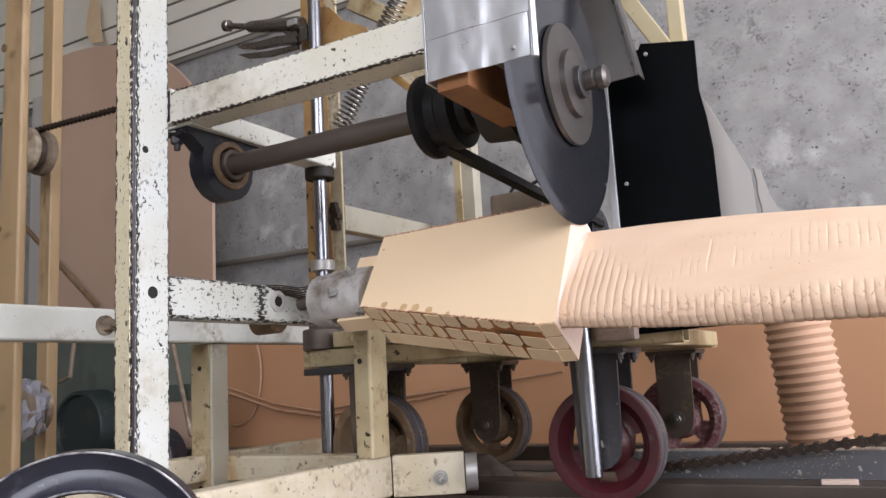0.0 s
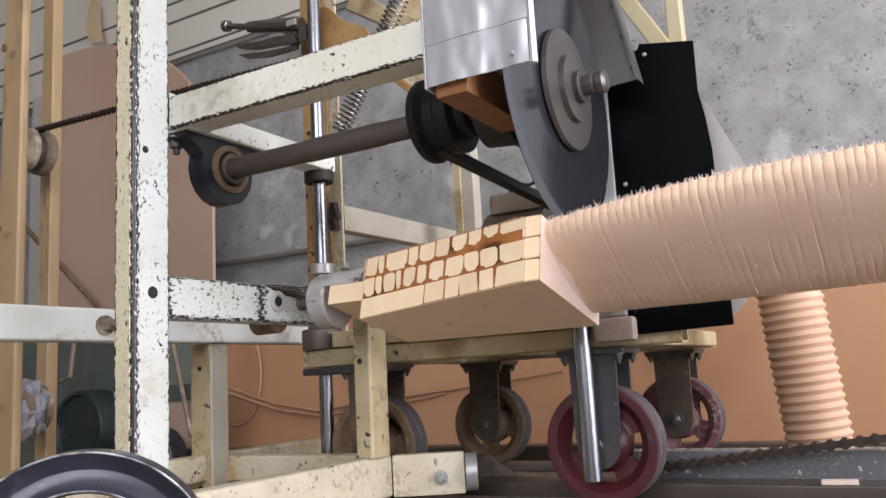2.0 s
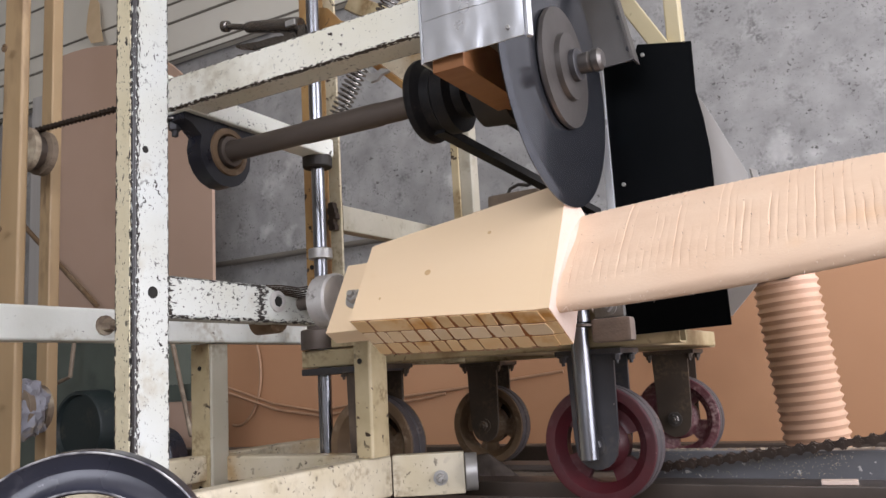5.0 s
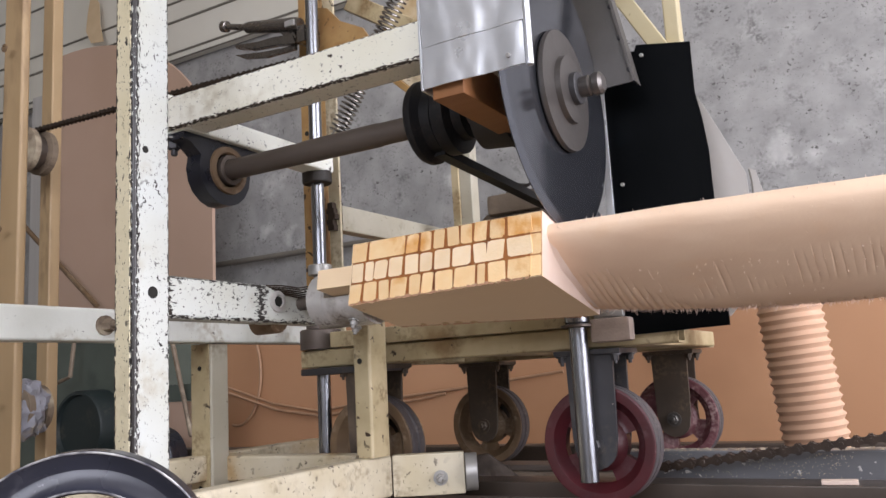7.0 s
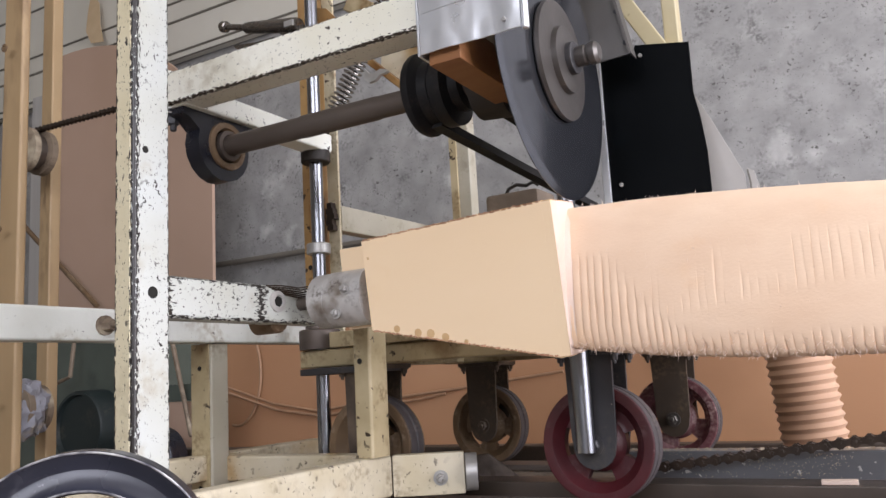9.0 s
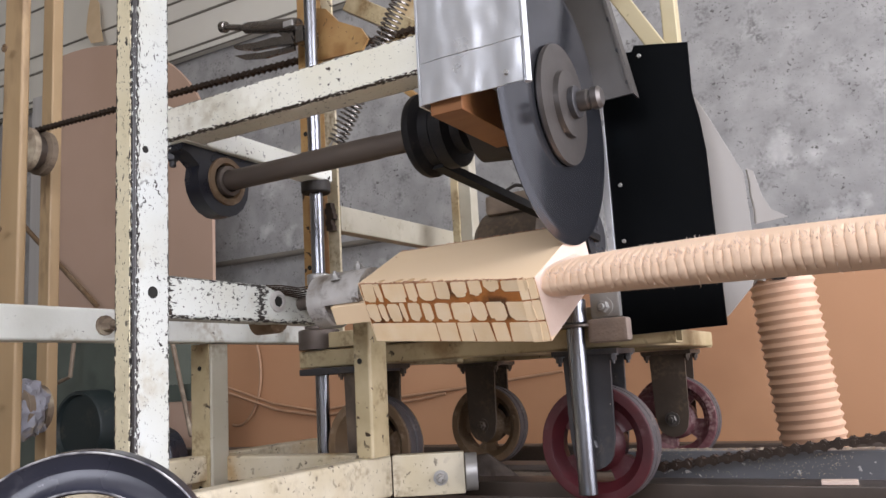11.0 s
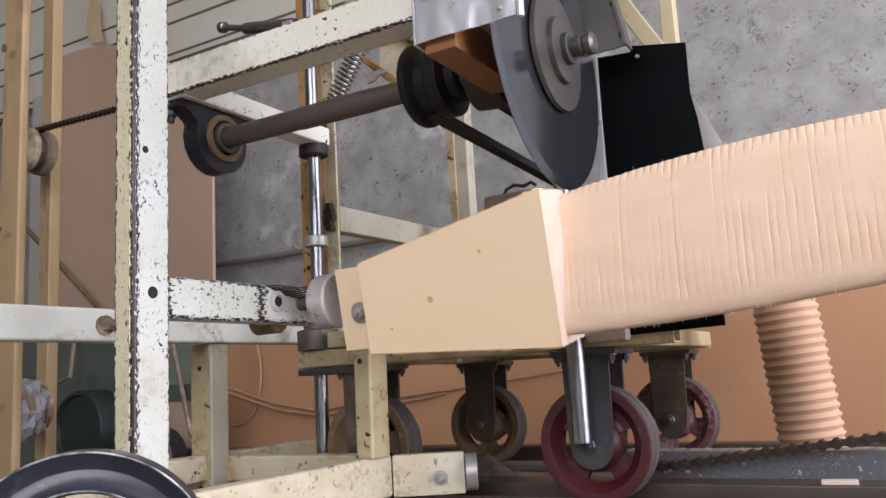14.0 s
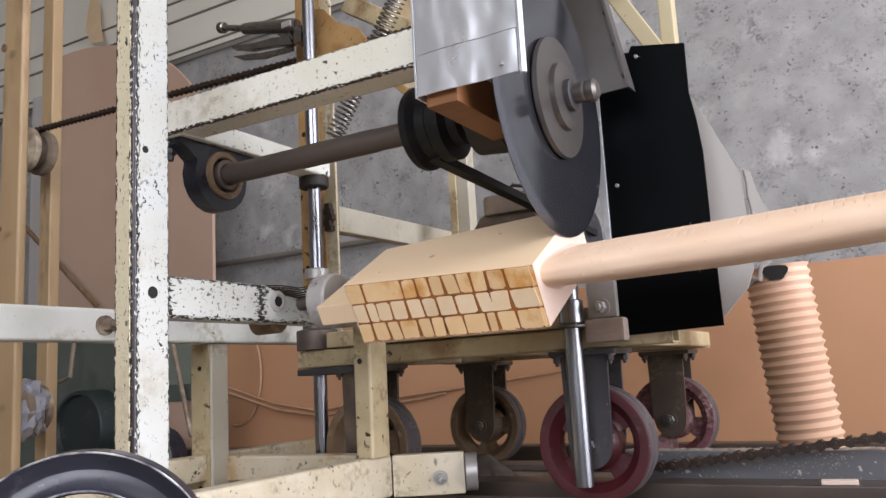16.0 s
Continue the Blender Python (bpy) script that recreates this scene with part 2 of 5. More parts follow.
M_RED = mat("dusty_dark_red_wheel", lin("561f25"), lin("3a1619"), 0.42, 0, 16, 0.7, 120, 0.15, stain=lin("5d4446"), stain_at=0.62, chips=lin("8a7a76"), chip_scale=110, chip_at=0.72, grime=lin("5f4648"), grime_at=0.51)
M_BROWN = mat("grimy_brown_wheel", lin("786046"), lin("584430"), 0.6, 0, 16, 0.7, 120, 0.2, stain=lin("8b755f"), stain_at=0.6, grime=lin("93806a"), grime_at=0.47)
M_TREAD = mat("worn_grey_tread", lin("4f4849"), lin("3e3a3b"), 0.55, 0, 20, 0.6, 120, 0.2, stain=lin("6d6664"), stain_at=0.6, chips=lin("a09a96"), chip_scale=120, chip_at=0.68, grime=lin("6a605c"), grime_at=0.5)
M_FORK = mat("dusty_steel_fork", lin("474648"), lin("363537"), 0.5, 0.35, 14, 0.6, 120, 0.15, stain=lin("595450"), stain_at=0.6, chips=lin("8d857c"), chip_scale=140, chip_at=0.70, grime=lin("5c564f"), grime_at=0.5)
M_FORK_BROWN = mat("sawdust_browned_fork", lin("55493e"), lin("41372f"), 0.6, 0.15, 14, 0.6, 120, 0.15, stain=lin("6b5c4d"), stain_at=0.58, grime=lin("74644f"), grime_at=0.48)
M_PLANK = mat("weathered_plank", lin("c4c2c0"), lin("a8a4a0"), 0.8, 0, 6, 0.6, 60, 0.2, stretch=(3, 1, 0.2))
M_TAPE = mat("tan_paper", lin("cdb594"), lin("bba27f"), 0.8, 0, 14, 0.6, 120, 0.1)
M_BED = mat("dusty_bed_steel", lin("7a6f67"), lin("60554d"), 0.45, 0.25, 10, 0.7, 120, 0.2, chips=lin("a89684"), chip_scale=70, chip_at=0.69)
M_RAIL = mat("dark_rail_steel", lin("564a42"), lin("40372f"), 0.42, 0.2, 12, 0.6, 120, 0.2)
M_LINT = mat("matted_dark_dust", lin("5a5049"), lin("3e3731"), 0.95, 0, 40, 0.6, 260, 0.6, stain=lin("75695e"), stain_at=0.6, spec=0.1)
M_DUSTBED = mat("sawdust_dulled_steel", lin("8b7c6c"), lin("6c5e51"), 0.7, 0, 14, 0.6, 160, 0.3, stain=lin("a08f7b"), stain_at=0.56, grime=lin("40362d"))
M_PLATE = mat("blue_grey_plate", lin("6e6e71"), lin("575759"), 0.36, 0.2, 8, 0.7, 120, 0.15, chips=lin("d0cdc8"), chip_scale=90, chip_at=0.66)
M_FLOOR = mat("workshop_floor", lin("7c6f63"), lin("62564c"), 0.8, 0, 2, 0.7, 40, 0.3, stain=lin("7a6a55"), stain_at=0.6)
M_PLASTER = mat("hall_plaster", lin("b9b5ac"), lin("aaa69c"), 0.85, 0, 1.5, 0.7, 40, 0.2)
M_GREEN = mat("dark_green_enamel", lin("59625a"), lin("4a524b"), 0.45, 0, 8, 0.6, 90, 0.15, stain=lin("3c4640"), stain_at=0.6)
M_DUSTY = mat("sawdust_covered_steel", lin("8a7a68"), lin("6b5c4d"), 0.6, 0.1, 20, 0.6, 120, 0.2, stain=lin("b3a690"), stain_at=0.55, grime=lin("3f352c"))
M_DEEPGREEN = mat("blackish_green_enamel", lin("1d2728"), lin("263030"), 0.55, 0, 8, 0.6, 90, 0.15, grime=lin("4b4a42"))
M_PALE = mat("pale_grey_white_paint", lin("e9ebe6"), lin("d5d6cc"), 0.4, 0, 8, 0.5, 90, 0.2, chips=lin("4a4038"), chip_scale=90, chip_at=0.65, grime=lin("a89c86"), grime_at=0.54)
# pale paint greyed to hold the shade on it; chips are wear
M_PALE_SHADED = mat("shaded_pale_paint", lin("b7b2a2"), lin("a29b88"), 0.5, 0, 8, 0.5, 90, 0.2, chips=lin("4a4038"), chip_scale=90, chip_at=0.66, stain=lin("a79b80"), stain_at=0.62, grime=lin("8a816f"), grime_at=0.52)
M_SPLINTER = mat("glue_soaked_splinters", lin("8a5a3c"), lin("c39a7c"), 0.7, 0, 120, 0.5, 300, 0.2)
M_CLEAR = mat("cloudy_plastic_sheet", lin("b5b0aa"), lin("a39d97"), 0.35, 0, 6, 0.7, 60, 0.15)
M_WRAP = mat("crumpled_film", lin("8f909c"), lin("6e6967"), 0.4, 0, 26, 0.6, 90, 0.4, stain=lin("8e8270"), stain_at=0.56)
# near-black that puts the shade inside holes into a colour
M_HOLE_SHADE = mat("hole_shade", lin("15130f"), lin("1d1a16"), 0.8, 0, 10, 0.6, 60, 0.1)
M_CABLE = mat("pale_cable", lin("a98568"), lin("98765a"), 0.6, 0, 30, 0.5, 100, 0.1)
M_FELT = mat("caked_dust", lin("a18f82"), lin("80726a"), 0.9, 0, 40, 0.6, 200, 0.5, stain=lin("b9a899"), stain_at=0.6)
M_RED_DUSTY = mat("red_paint_under_dust", lin("74444a"), lin("542b30"), 0.55, 0, 14, 0.7, 120, 0.15, stain=lin("8d6a6b"), stain_at=0.55, grime=lin("a98f8c"), grime_at=0.44)
M_SAWDUST = mat("sawdust", lin("c9bba5"), lin("b5a48a"), 0.9, 0, 60, 0.7, 300, 0.4)


# ---- mesh helpers ----
def empty(name, label="", category="", group="", kind=""):
    return tagged(new(name), label, category, group, kind)


def part(name, bm, material, parent=None, label="", smooth=True):
    """One bmesh as one mesh object under a thing or a part."""
    me = bpy.data.meshes.new(name)
    bmesh.ops.recalc_face_normals(bm, faces=bm.faces)
    if smooth:
        for f in bm.faces:
            f.smooth = True
        for e in bm.edges:
            if len(e.link_faces) == 2 and e.calc_face_angle(0) > 0.6:
                e.smooth = False
    bm.to_mesh(me)
    bm.free()
    me.materials.append(material)
    ob = new(name, me)
    if smooth:
        # flat faces keep their own normal beside their rounded edges
        wn_mod = ob.modifiers.new("flats", "WEIGHTED_NORMAL")
        wn_mod.keep_sharp = True
    if parent:
        ob.parent = parent
    if label:
        ob["label"] = label
    return ob


def box(bm, x0, x1, y0, y1, z0, z1, bevel=0.0015, turn=None):
    vs = [bm.verts.new((x, y, z)) for x in (x0, x1) for y in (y0, y1) for z in (z0, z1)]
    fs = [bm.faces.new([vs[i] for i in q]) for q in ((0, 1, 3, 2), (4, 6, 7, 5), (0, 4, 5, 1), (2, 3, 7, 6), (0, 2, 6, 4), (1, 5, 7, 3))]
    if turn:
        bmesh.ops.transform(bm, matrix=turn, verts=vs)
    if bevel:
        es = {e for f in fs for e in f.edges}
        bmesh.ops.bevel(bm, geom=list(es), offset=bevel, segments=2, affect="EDGES", profile=0.6)
    return bm


def B():
    return bmesh.new()


def axes(p0, p1):
    d = (Vector(p1) - Vector(p0)).normalized()
    a = d.orthogonal().normalized() if abs(d.z) < 0.9 else Vector((1, 0, 0)).cross(d).normalized()
    return d, a, d.cross(a)


def lathe(bm, p0, p1, profile, seg=32, closed=True):
    """Revolve (distance along p0->p1, radius) pairs."""
    d, a, b = axes(p0, p1)
    rings = []
    for s, r in profile:
        c = Vector(p0) + d * s
        rings.append([bm.verts.new(c + (a * math.cos(k * 2 * math.pi / seg) + b * math.sin(k * 2 * math.pi / seg)) * max(r, 1e-5)) for k in range(seg)])
    for r0, r1 in zip(rings, rings[1:]):
        for k in range(seg):
            bm.faces.new((r0[k], r0[(k + 1) % seg], r1[(k + 1) % seg], r1[k]))
    if closed:
        bm.faces.new(rings[0][::-1])
        bm.faces.new(rings[-1])
    else:
        r0, r1 = rings[-1], rings[0]
        for k in range(seg):
            bm.faces.new((r0[k], r0[(k + 1) % seg], r1[(k + 1) % seg], r1[k]))
    return bm


def rod(bm, p0, p1, r, seg=20, c=0.001):
    h = (Vector(p1) - Vector(p0)).length
    return lathe(bm, p0, p1, [(0, r - c), (c, r), (h - c, r), (h, r - c)], seg)


def hexbolt(bm, p, way, r, h):
    p, w = Vector(p), Vector(way).normalized()
    lathe(bm, p, p + w, [(0, r * 1.5), (h * 0.25, r * 1.5)], 16)
    lathe(bm, p + w * h * 0.25, p + w, [(0, r), (h * 0.6, r), (h * 0.75, r * 0.85)], 6)
    lathe(bm, p + w * h, p + w * 2, [(0, r * 0.5), (h * 0.4, r * 0.5), (h * 0.5, r * 0.4)], 10)
    return bm


def wire(bm, pts, r, seg=8):
    """A round wire through the points."""
    pts = [Vector(p) for p in pts]
    rings = []
    a = None
    for i, p in enumerate(pts):
        d = (pts[min(i + 1, len(pts) - 1)] - pts[max(i - 1, 0)]).normalized()
        a = (a - d * a.dot(d)).normalized() if a else d.orthogonal().normalized()
        b = d.cross(a)
        rings.append([bm.verts.new(p + (a * math.cos(k * 2 * math.pi / seg) + b * math.sin(k * 2 * math.pi / seg)) * r) for k in range(seg)])
    for r0, r1 in zip(rings, rings[1:]):
        for k in range(seg):
            bm.faces.new((r0[k], r0[(k + 1) % seg], r1[(k + 1) % seg], r1[k]))
    bm.faces.new(rings[0][::-1])
    bm.faces.new(rings[-1])
    return bm


def tube(bm, p0, p1, w, h, wall=0.003, r=0.005, up=(0, 0, 1)):
    """A hollow square-section steel tube along its centre line; w across, h along up."""
    p0, p1 = Vector(p0), Vector(p1)
    d = (p1 - p0).normalized()
    u = Vector(up)
    s = d.cross(u).normalized()
    u = s.cross(d)

    def loop(c, hw, hh, rad):
        out = []
        for sx, sy, a0 in ((1, 1, 0), (-1, 1, 90), (-1, -1, 180), (1, -1, 270)):
            for k in range(4):
                t = radians(a0 + k * 30)
                out.append(bm.verts.new(c + s * (sx * (hw - rad) + rad * math.cos(t)) + u * (sy * (hh - rad) + rad * math.sin(t))))
        return out

    lo = [loop(p0, w / 2, h / 2, r), loop(p1, w / 2, h / 2, r), loop(p1, w / 2 - wall, h / 2 - wall, max(0.001, r - wall)), loop(p0, w / 2 - wall, h / 2 - wall, max(0.001, r - wall))]
    for q0, q1 in zip(lo, lo[1:] + lo[:1]):
        for k in range(16):
            bm.faces.new((q0[k], q0[(k + 1) % 16], q1[(k + 1) % 16], q1[k]))
    return bm


def prism(bm, pts, axis, a0, a1):
    """Extrude a polygon in the plane across axis from a0 to a1."""
    def v(p, a):
        return {"x": (a, p[0], p[1]), "y": (p[0], a, p[1]), "z": (p[0], p[1], a)}[axis]
    lo = [bm.verts.new(v(p, a0)) for p in pts]
    hi = [bm.verts.new(v(p, a1)) for p in pts]
    bm.faces.new(lo[::-1])
    bm.faces.new(hi)
    for k in range(len(pts)):
        bm.faces.new((lo[k], lo[(k + 1) % len(pts)], hi[(k + 1) % len(pts)], hi[k]))
    return bm


def chain(name, p0, p1, pitch, width, parent, sag=0.0):
    """A roller chain: side plates and rollers along a line; joined."""
    p0, p1 = Vector(p0), Vector(p1)
    n = max(2, round((p1 - p0).length / pitch))
    d = (p1 - p0).normalized()
    side = d.cross(Vector((0, 0, 1))).normalized()
    up = side.cross(d)
    bm = B()
    for i in range(n):
        f, g = i / n, (i + 1) / n
        a = p0.lerp(p1, f) - up * sag * 4 * f * (1 - f)
        b = p0.lerp(p1, g) - up * sag * 4 * g * (1 - g)
        rod(bm, a - side * width * 0.42, a + side * width * 0.42, pitch * 0.34, 10, 0.0004)
        rod(bm, a - side * width * 0.66, a + side * width * 0.66, pitch * 0.17, 8, 0.0003)
        off = width * (0.5 if i % 2 else 0.38)
        for sg in (-1, 1):
            out = []
            for c, a0 in ((b, -150), (a, 30)):
                for k in range(5):
                    t = radians(a0 + k * 75)
                    out.append(c + d * math.cos(t) * pitch * 0.44 + up * math.sin(t) * pitch * 0.44)
            o = side * off * sg
            lo = [bm.verts.new(q + o) for q in out]
            hi = [bm.verts.new(q + o + side * sg * width * 0.09) for q in out]
            bm.faces.new(lo)
            bm.faces.new(hi[::-1])
            for k in range(10):
                bm.faces.new((lo[k], hi[k], hi[(k + 1) % 10], lo[(k + 1) % 10]))
    return part(name, bm, M_CHAIN, parent, "", smooth=False)


# ---- hall ----
def hall():
    t = 0.2
    # out of view; the floor's brown is set for warm bounce light
    tagged(part("floor", box(B(), -6.2, 3.4, -3.4, 3.0, -0.2, 0.0, 0), M_FLOOR), "dusty grey concrete workshop floor", "floor", kind="structure")
    tagged(part("wall_back", box(B(), -6.2, 3.2, 2.6, 2.6 + t, 0.0, 3.6, 0), M_CONCRETE), "rough grey concrete workshop wall", "wall", kind="structure")
    # the remaining walls, ceiling and yard are unseen, added to enclose the light
    tagged(part("wall_far", box(B(), -6.2, -6.0, -3.2, 2.6, 0.0, 3.6, 0), M_PLASTER), "plain plastered wall", "wall", kind="structure")
    bm = B()
    box(bm, 3.2, 3.2 + t, -3.2, -0.6, 0, 3.6, 0)
    box(bm, 3.2, 3.2 + t, 2.4, 2.8, 0, 3.6, 0)
    box(bm, 3.2, 3.2 + t, -0.6, 2.4, 3.15, 3.6, 0)
    tagged(part("wall_door_side", bm, M_PLASTER), "plastered wall with a wide open doorway", "wall", kind="structure")
    # unseen front wall, its window placed to suit the lighting
    bm = B()
    box(bm, -6.2, -0.9, -3.4, -3.2, 0, 3.6, 0)
    box(bm, 2.7, 3.4, -3.4, -3.2, 0, 3.6, 0)
    box(bm, -0.9, 2.7, -3.4, -3.2, 3.15, 3.6, 0)
    box(bm, -0.9, 2.7, -3.4, -3.2, 0, 1.4, 0)
    tagged(part("wall_front", bm, M_PLASTER), "unseen wall with an assumed window opening", "wall", kind="structure")
    tagged(part("ceiling", box(B(), -6.2, 3.4, -3.4, 2.8, 3.6, 3.75, 0), M_PANEL), "pale grey ceiling", "ceiling", kind="structure")
    tagged(part("ground", box(B(), -300, 300, -300, 300, -0.5, -0.21, 0), M_FLOOR), "pale yard outside the hall", "ground", kind="structure")


hall()


def back_panels():
    th = tagged(part("fibreboard_sheet", box(B(), -2.33, 0.9, 2.28, 2.30, 0.0, 1.04, 0.002), M_MDF), "large tan fibreboard sheet leaning by the concrete wall", "board")
    pts = [(-3.26, 1.08), (-2.302, 1.08), (-2.299, 1.70)]
    for k in range(1, 18):
        a = radians(k * 5.2)
        pts.append((-3.20 + 0.90 * math.cos(a), 1.72 + 0.65 * math.sin(a)))
    pts.append((-3.26, 2.37))
    tagged(part("rounded_board", prism(B(), pts, "y", 2.26, 2.275), M_MDF_PINK), "dusty pinkish fibreboard sheet with a wide rounded corner", "board")
    for x in (-3.62, -3.46):
        tagged(part("plank", box(B(), x - 0.05, x + 0.05, 2.40, 2.42, 0.0, 2.30, 0.003), M_PLANK), "grey weathered plank leaning by the wall", "plank", group="planks by the wall")
    # pale panelling with dark seams, high on the wall
    bm = B()
    box(bm, -5.5, -1.75, 2.55, 2.592, 2.34, 3.5, 0.002)
    tagged(part("wall_panel", bm, M_PANEL), "pale grey panelling on the concrete wall", "wall panel", kind="structure")
    for z, hgt in ((2.334, 0.008), (2.366, 0.012), (2.520, 0.014), (2.616, 0.012), (2.882, 0.012)):
        tagged(part("trim", box(B(), -5.5, -1.75, 2.543, 2.549, z, z + hgt * 0.7, 0.001), M_DARKTRIM), "dark strip along the wall panelling", "trim", kind="structure")
    gm = empty("green_machine", "dark green enamelled machine with a round cover", "machine")
    part("cabinet", box(B(), -3.4, -2.36, 1.95, 2.25, 0.0, 1.075, 0.01), M_GREEN, gm)
    part("side_box", box(B(), -2.35, -2.005, 1.96, 1.98, 0.775, 0.83, 0.004), M_GREEN, gm)
    part("pale_door", box(B(), -2.35, -2.005, 1.965, 1.98, 0.45, 0.772, 0.003), M_MDF_PINK, gm, "dusty pale cabinet door")
    part("hand_rod", rod(B(), (-2.17, 1.93, 1.02), (-2.07, 1.93, 0.66), 0.008), M_DUSTY, gm)
    part("round_cover", lathe(B(), (-2.54, 1.95, 0.70), (-2.54, 1.80, 0.70), [(0, 0.13), (0.09, 0.13), (0.10, 0.125), (0.10, 0.115), (0.085, 0.11)], 40), M_DEEPGREEN, gm)
    part("pipe", wire(B(), [(-2.62, 1.90, 1.05), (-2.62, 1.88, 0.88), (-2.70, 1.88, 0.86)], 0.008), M_DUSTY, gm)
    part("guard_drum", lathe(B(), (-2.045, 1.80, 0.60), (-2.045, 1.7, 0.60), [(0, 0.10), (0.06, 0.10), (0.07, 0.085), (0.062, 0.05)], 36), M_BLACK, gm)
    part("drum_stand", box(B(), -2.085, -2.005, 1.78, 1.82, 0.0, 0.56, 0.004), M_GREEN, gm)
    cb = tagged(part("cable", wire(B(), [(-2.35, 2.2, 0.86), (-2.197, 2.255, 0.802), (-2.013, 2.262, 0.744), (-1.81, 2.262, 0.712), (-1.618, 2.262, 0.735), (-1.25, 2.262, 0.765), (-0.9, 2.262, 0.80)], 0.0045), M_CABLE), "pale cable draped along the fibreboard", "cable")
    tagged(part("cable", wire(B(), [(-2.35, 2.2, 0.845), (-2.19, 2.25, 0.782), (-2.0, 2.262, 0.722), (-1.80, 2.262, 0.695), (-1.60, 2.262, 0.715), (-1.40, 2.262, 0.738), (-1.30, 2.262, 0.752)], 0.0045), M_CABLE), "pale cable hanging below another on the fibreboard", "cable")
    hoop = [(-2.19 + 0.12 * math.cos(radians(a)), 2.262, 0.86 + 0.19 * math.sin(radians(a))) for a in range(-100, 101, 10)]
    tagged(part("hose_loop", wire(B(), hoop, 0.005), M_CABLE), "pale hose loop hanging by the fibreboard", "hose")
    tagged(part("leaning_stick", rod(B(), (-3.45, 2.20, 1.62), (-2.90, 2.20, 1.175), 0.011), M_BROWN), "thin brown stick leaning on the board", "stick")
    tagged(part("paper_strip", prism(B(), [(-3.39, 2.98), (-3.33, 2.98), (-3.345, 2.80), (-3.30, 2.74), (-3.29, 2.62), (-3.265, 2.53), (-3.36, 2.545), (-3.40, 2.62), (-3.385, 2.72), (-3.365, 2.80)], "y", 2.50, 2.502), M_TAPE, smooth=False), "tan torn paper strip hanging on the wall", "paper")
    tagged(part("conduit", rod(B(), (-2.75, 2.55, 1.34), (-1.5, 2.55, 1.335), 0.012), M_DARKTRIM), "dark conduit pipe along the concrete wall", "pipe")


back_panels()


# ---- machine bed ----
def machine_bed():
    bed = empty("machine_bed", "dark dusty steel bed with two caster rails", "machine bed")
    part("bed_plate", box(B(), -2.2, 0.75, 1.08, 1.95, 0.575, 0.587, 0.002), M_DUSTBED, bed)
    for y in (1.215, 1.725):
        part("rail", tube(B(), (-2.2, y, 0.5945), (0.75, y, 0.5945), 0.085, 0.0135, r=0.003), M_BED, bed)
    part("front_channel", tube(B(), (-0.66, 1.08, 0.595), (0.75, 1.08, 0.595), 0.05, 0.05), M_RAIL, bed)
    part("side_plate", box(B(), -0.46, 0.75, 1.375, 1.42, 0.588, 0.660, 0.003), M_PLATE, bed, "blue-grey steel strip sprinkled with dust")
    part("chain_channel", box(B(), -0.95, 0.75, 1.30, 1.374, 0.588, 0.618, 0.003), M_RAIL, bed)
    part("rear_channel", tube(B(), (-2.2, 1.90, 0.60), (0.75, 1.90, 0.60), 0.06, 0.05), M_RAIL, bed)
    for x in (-2.1, -0.8, 0.6):
        for y in (1.13, 1.88):
            part("leg", tube(B(), (x, y, 0.0), (x, y, 0.575), 0.06, 0.06, up=(1, 0, 0)), M_RAIL, bed)
    rnd = random.Random(5)
    for x, y, w, d in ((-0.1175, 1.318, 0.048, 0.020), (0.02, 1.2, 0.02, 0.01)):
        z = 0.6185 if y > 1.29 else 0.6015
        turn = Matrix.Translation((x, y, z + 0.003)) @ pose(0, 0, 0, 0, 0, rnd.uniform(-20, 20))
        tagged(part("wood_chip", box(B(), -w / 2, w / 2, -d / 2, d / 2, -0.003, 0.003, 0.001, turn), M_SHOULDER), "pale wood offcut lying on the bed", "wood chip", group="chips on the bed")
    bm = B()
    for _ in range(2200):
        x, f = rnd.uniform(-0.45, 0.4), rnd.random()
        y, z = (rnd.uniform(1.378, 1.418), 0.6602) if f < 0.6 else (rnd.uniform(1.18, 1.25), 0.6014)
        a = rnd.uniform(0.0005, 0.0013) * (1.7 if rnd.random() < 0.12 else 1.0)
        q = [bm.verts.new((x + a * math.cos(k * 2.1 + x * 99), y + a * math.sin(k * 2.1 + x * 99), z)) for k in range(3)]
        t = bm.verts.new((x, y, z + a))
        for k in range(3):
            bm.faces.new((q[k], q[(k + 1) % 3], t))
    # dust clinging to the strip's upright face, in drifts
    for _ in range(2600):
        x, z = rnd.uniform(-0.45, 0.4), 0.600 + 0.058 * rnd.random() ** 0.7
        if noise.noise(Vector((x * 14, z * 40, 0.3))) < rnd.uniform(-0.15, 0.35):
            continue
        a = rnd.uniform(0.0004, 0.0011)
        q = [bm.verts.new((x + a * math.cos(k * 2.1 + x * 99), 1.3748, z + a * math.sin(k * 2.1 + x * 99))) for k in range(3)]
        t = bm.verts.new((x, 1.3748 - a, z))
        for k in range(3):
            bm.faces.new((q[k], q[(k + 1) % 3], t))
    heap = B()
    bmesh.ops.create_icosphere(heap, subdivisions=4, radius=1.0)
    for v in heap.verts:
        c = v.co.copy()
        k = 1 + 0.35 * noise.noise(c * 1.3) + 0.10 * noise.noise(c * 4.0) + 0.05 * noise.noise(c * 14.0)
        v.co = Vector((-0.775 + 0.055 * c.x * k, 1.535 + 0.03 * c.y * k, 0.587 + max(-0.004, (0.044 - 0.024 * c.x) * c.z * k)))
    tagged(part("sawdust_clump", heap, M_LINT, None), "dark grey-brown clump of matted sawdust on the bed", "sawdust")
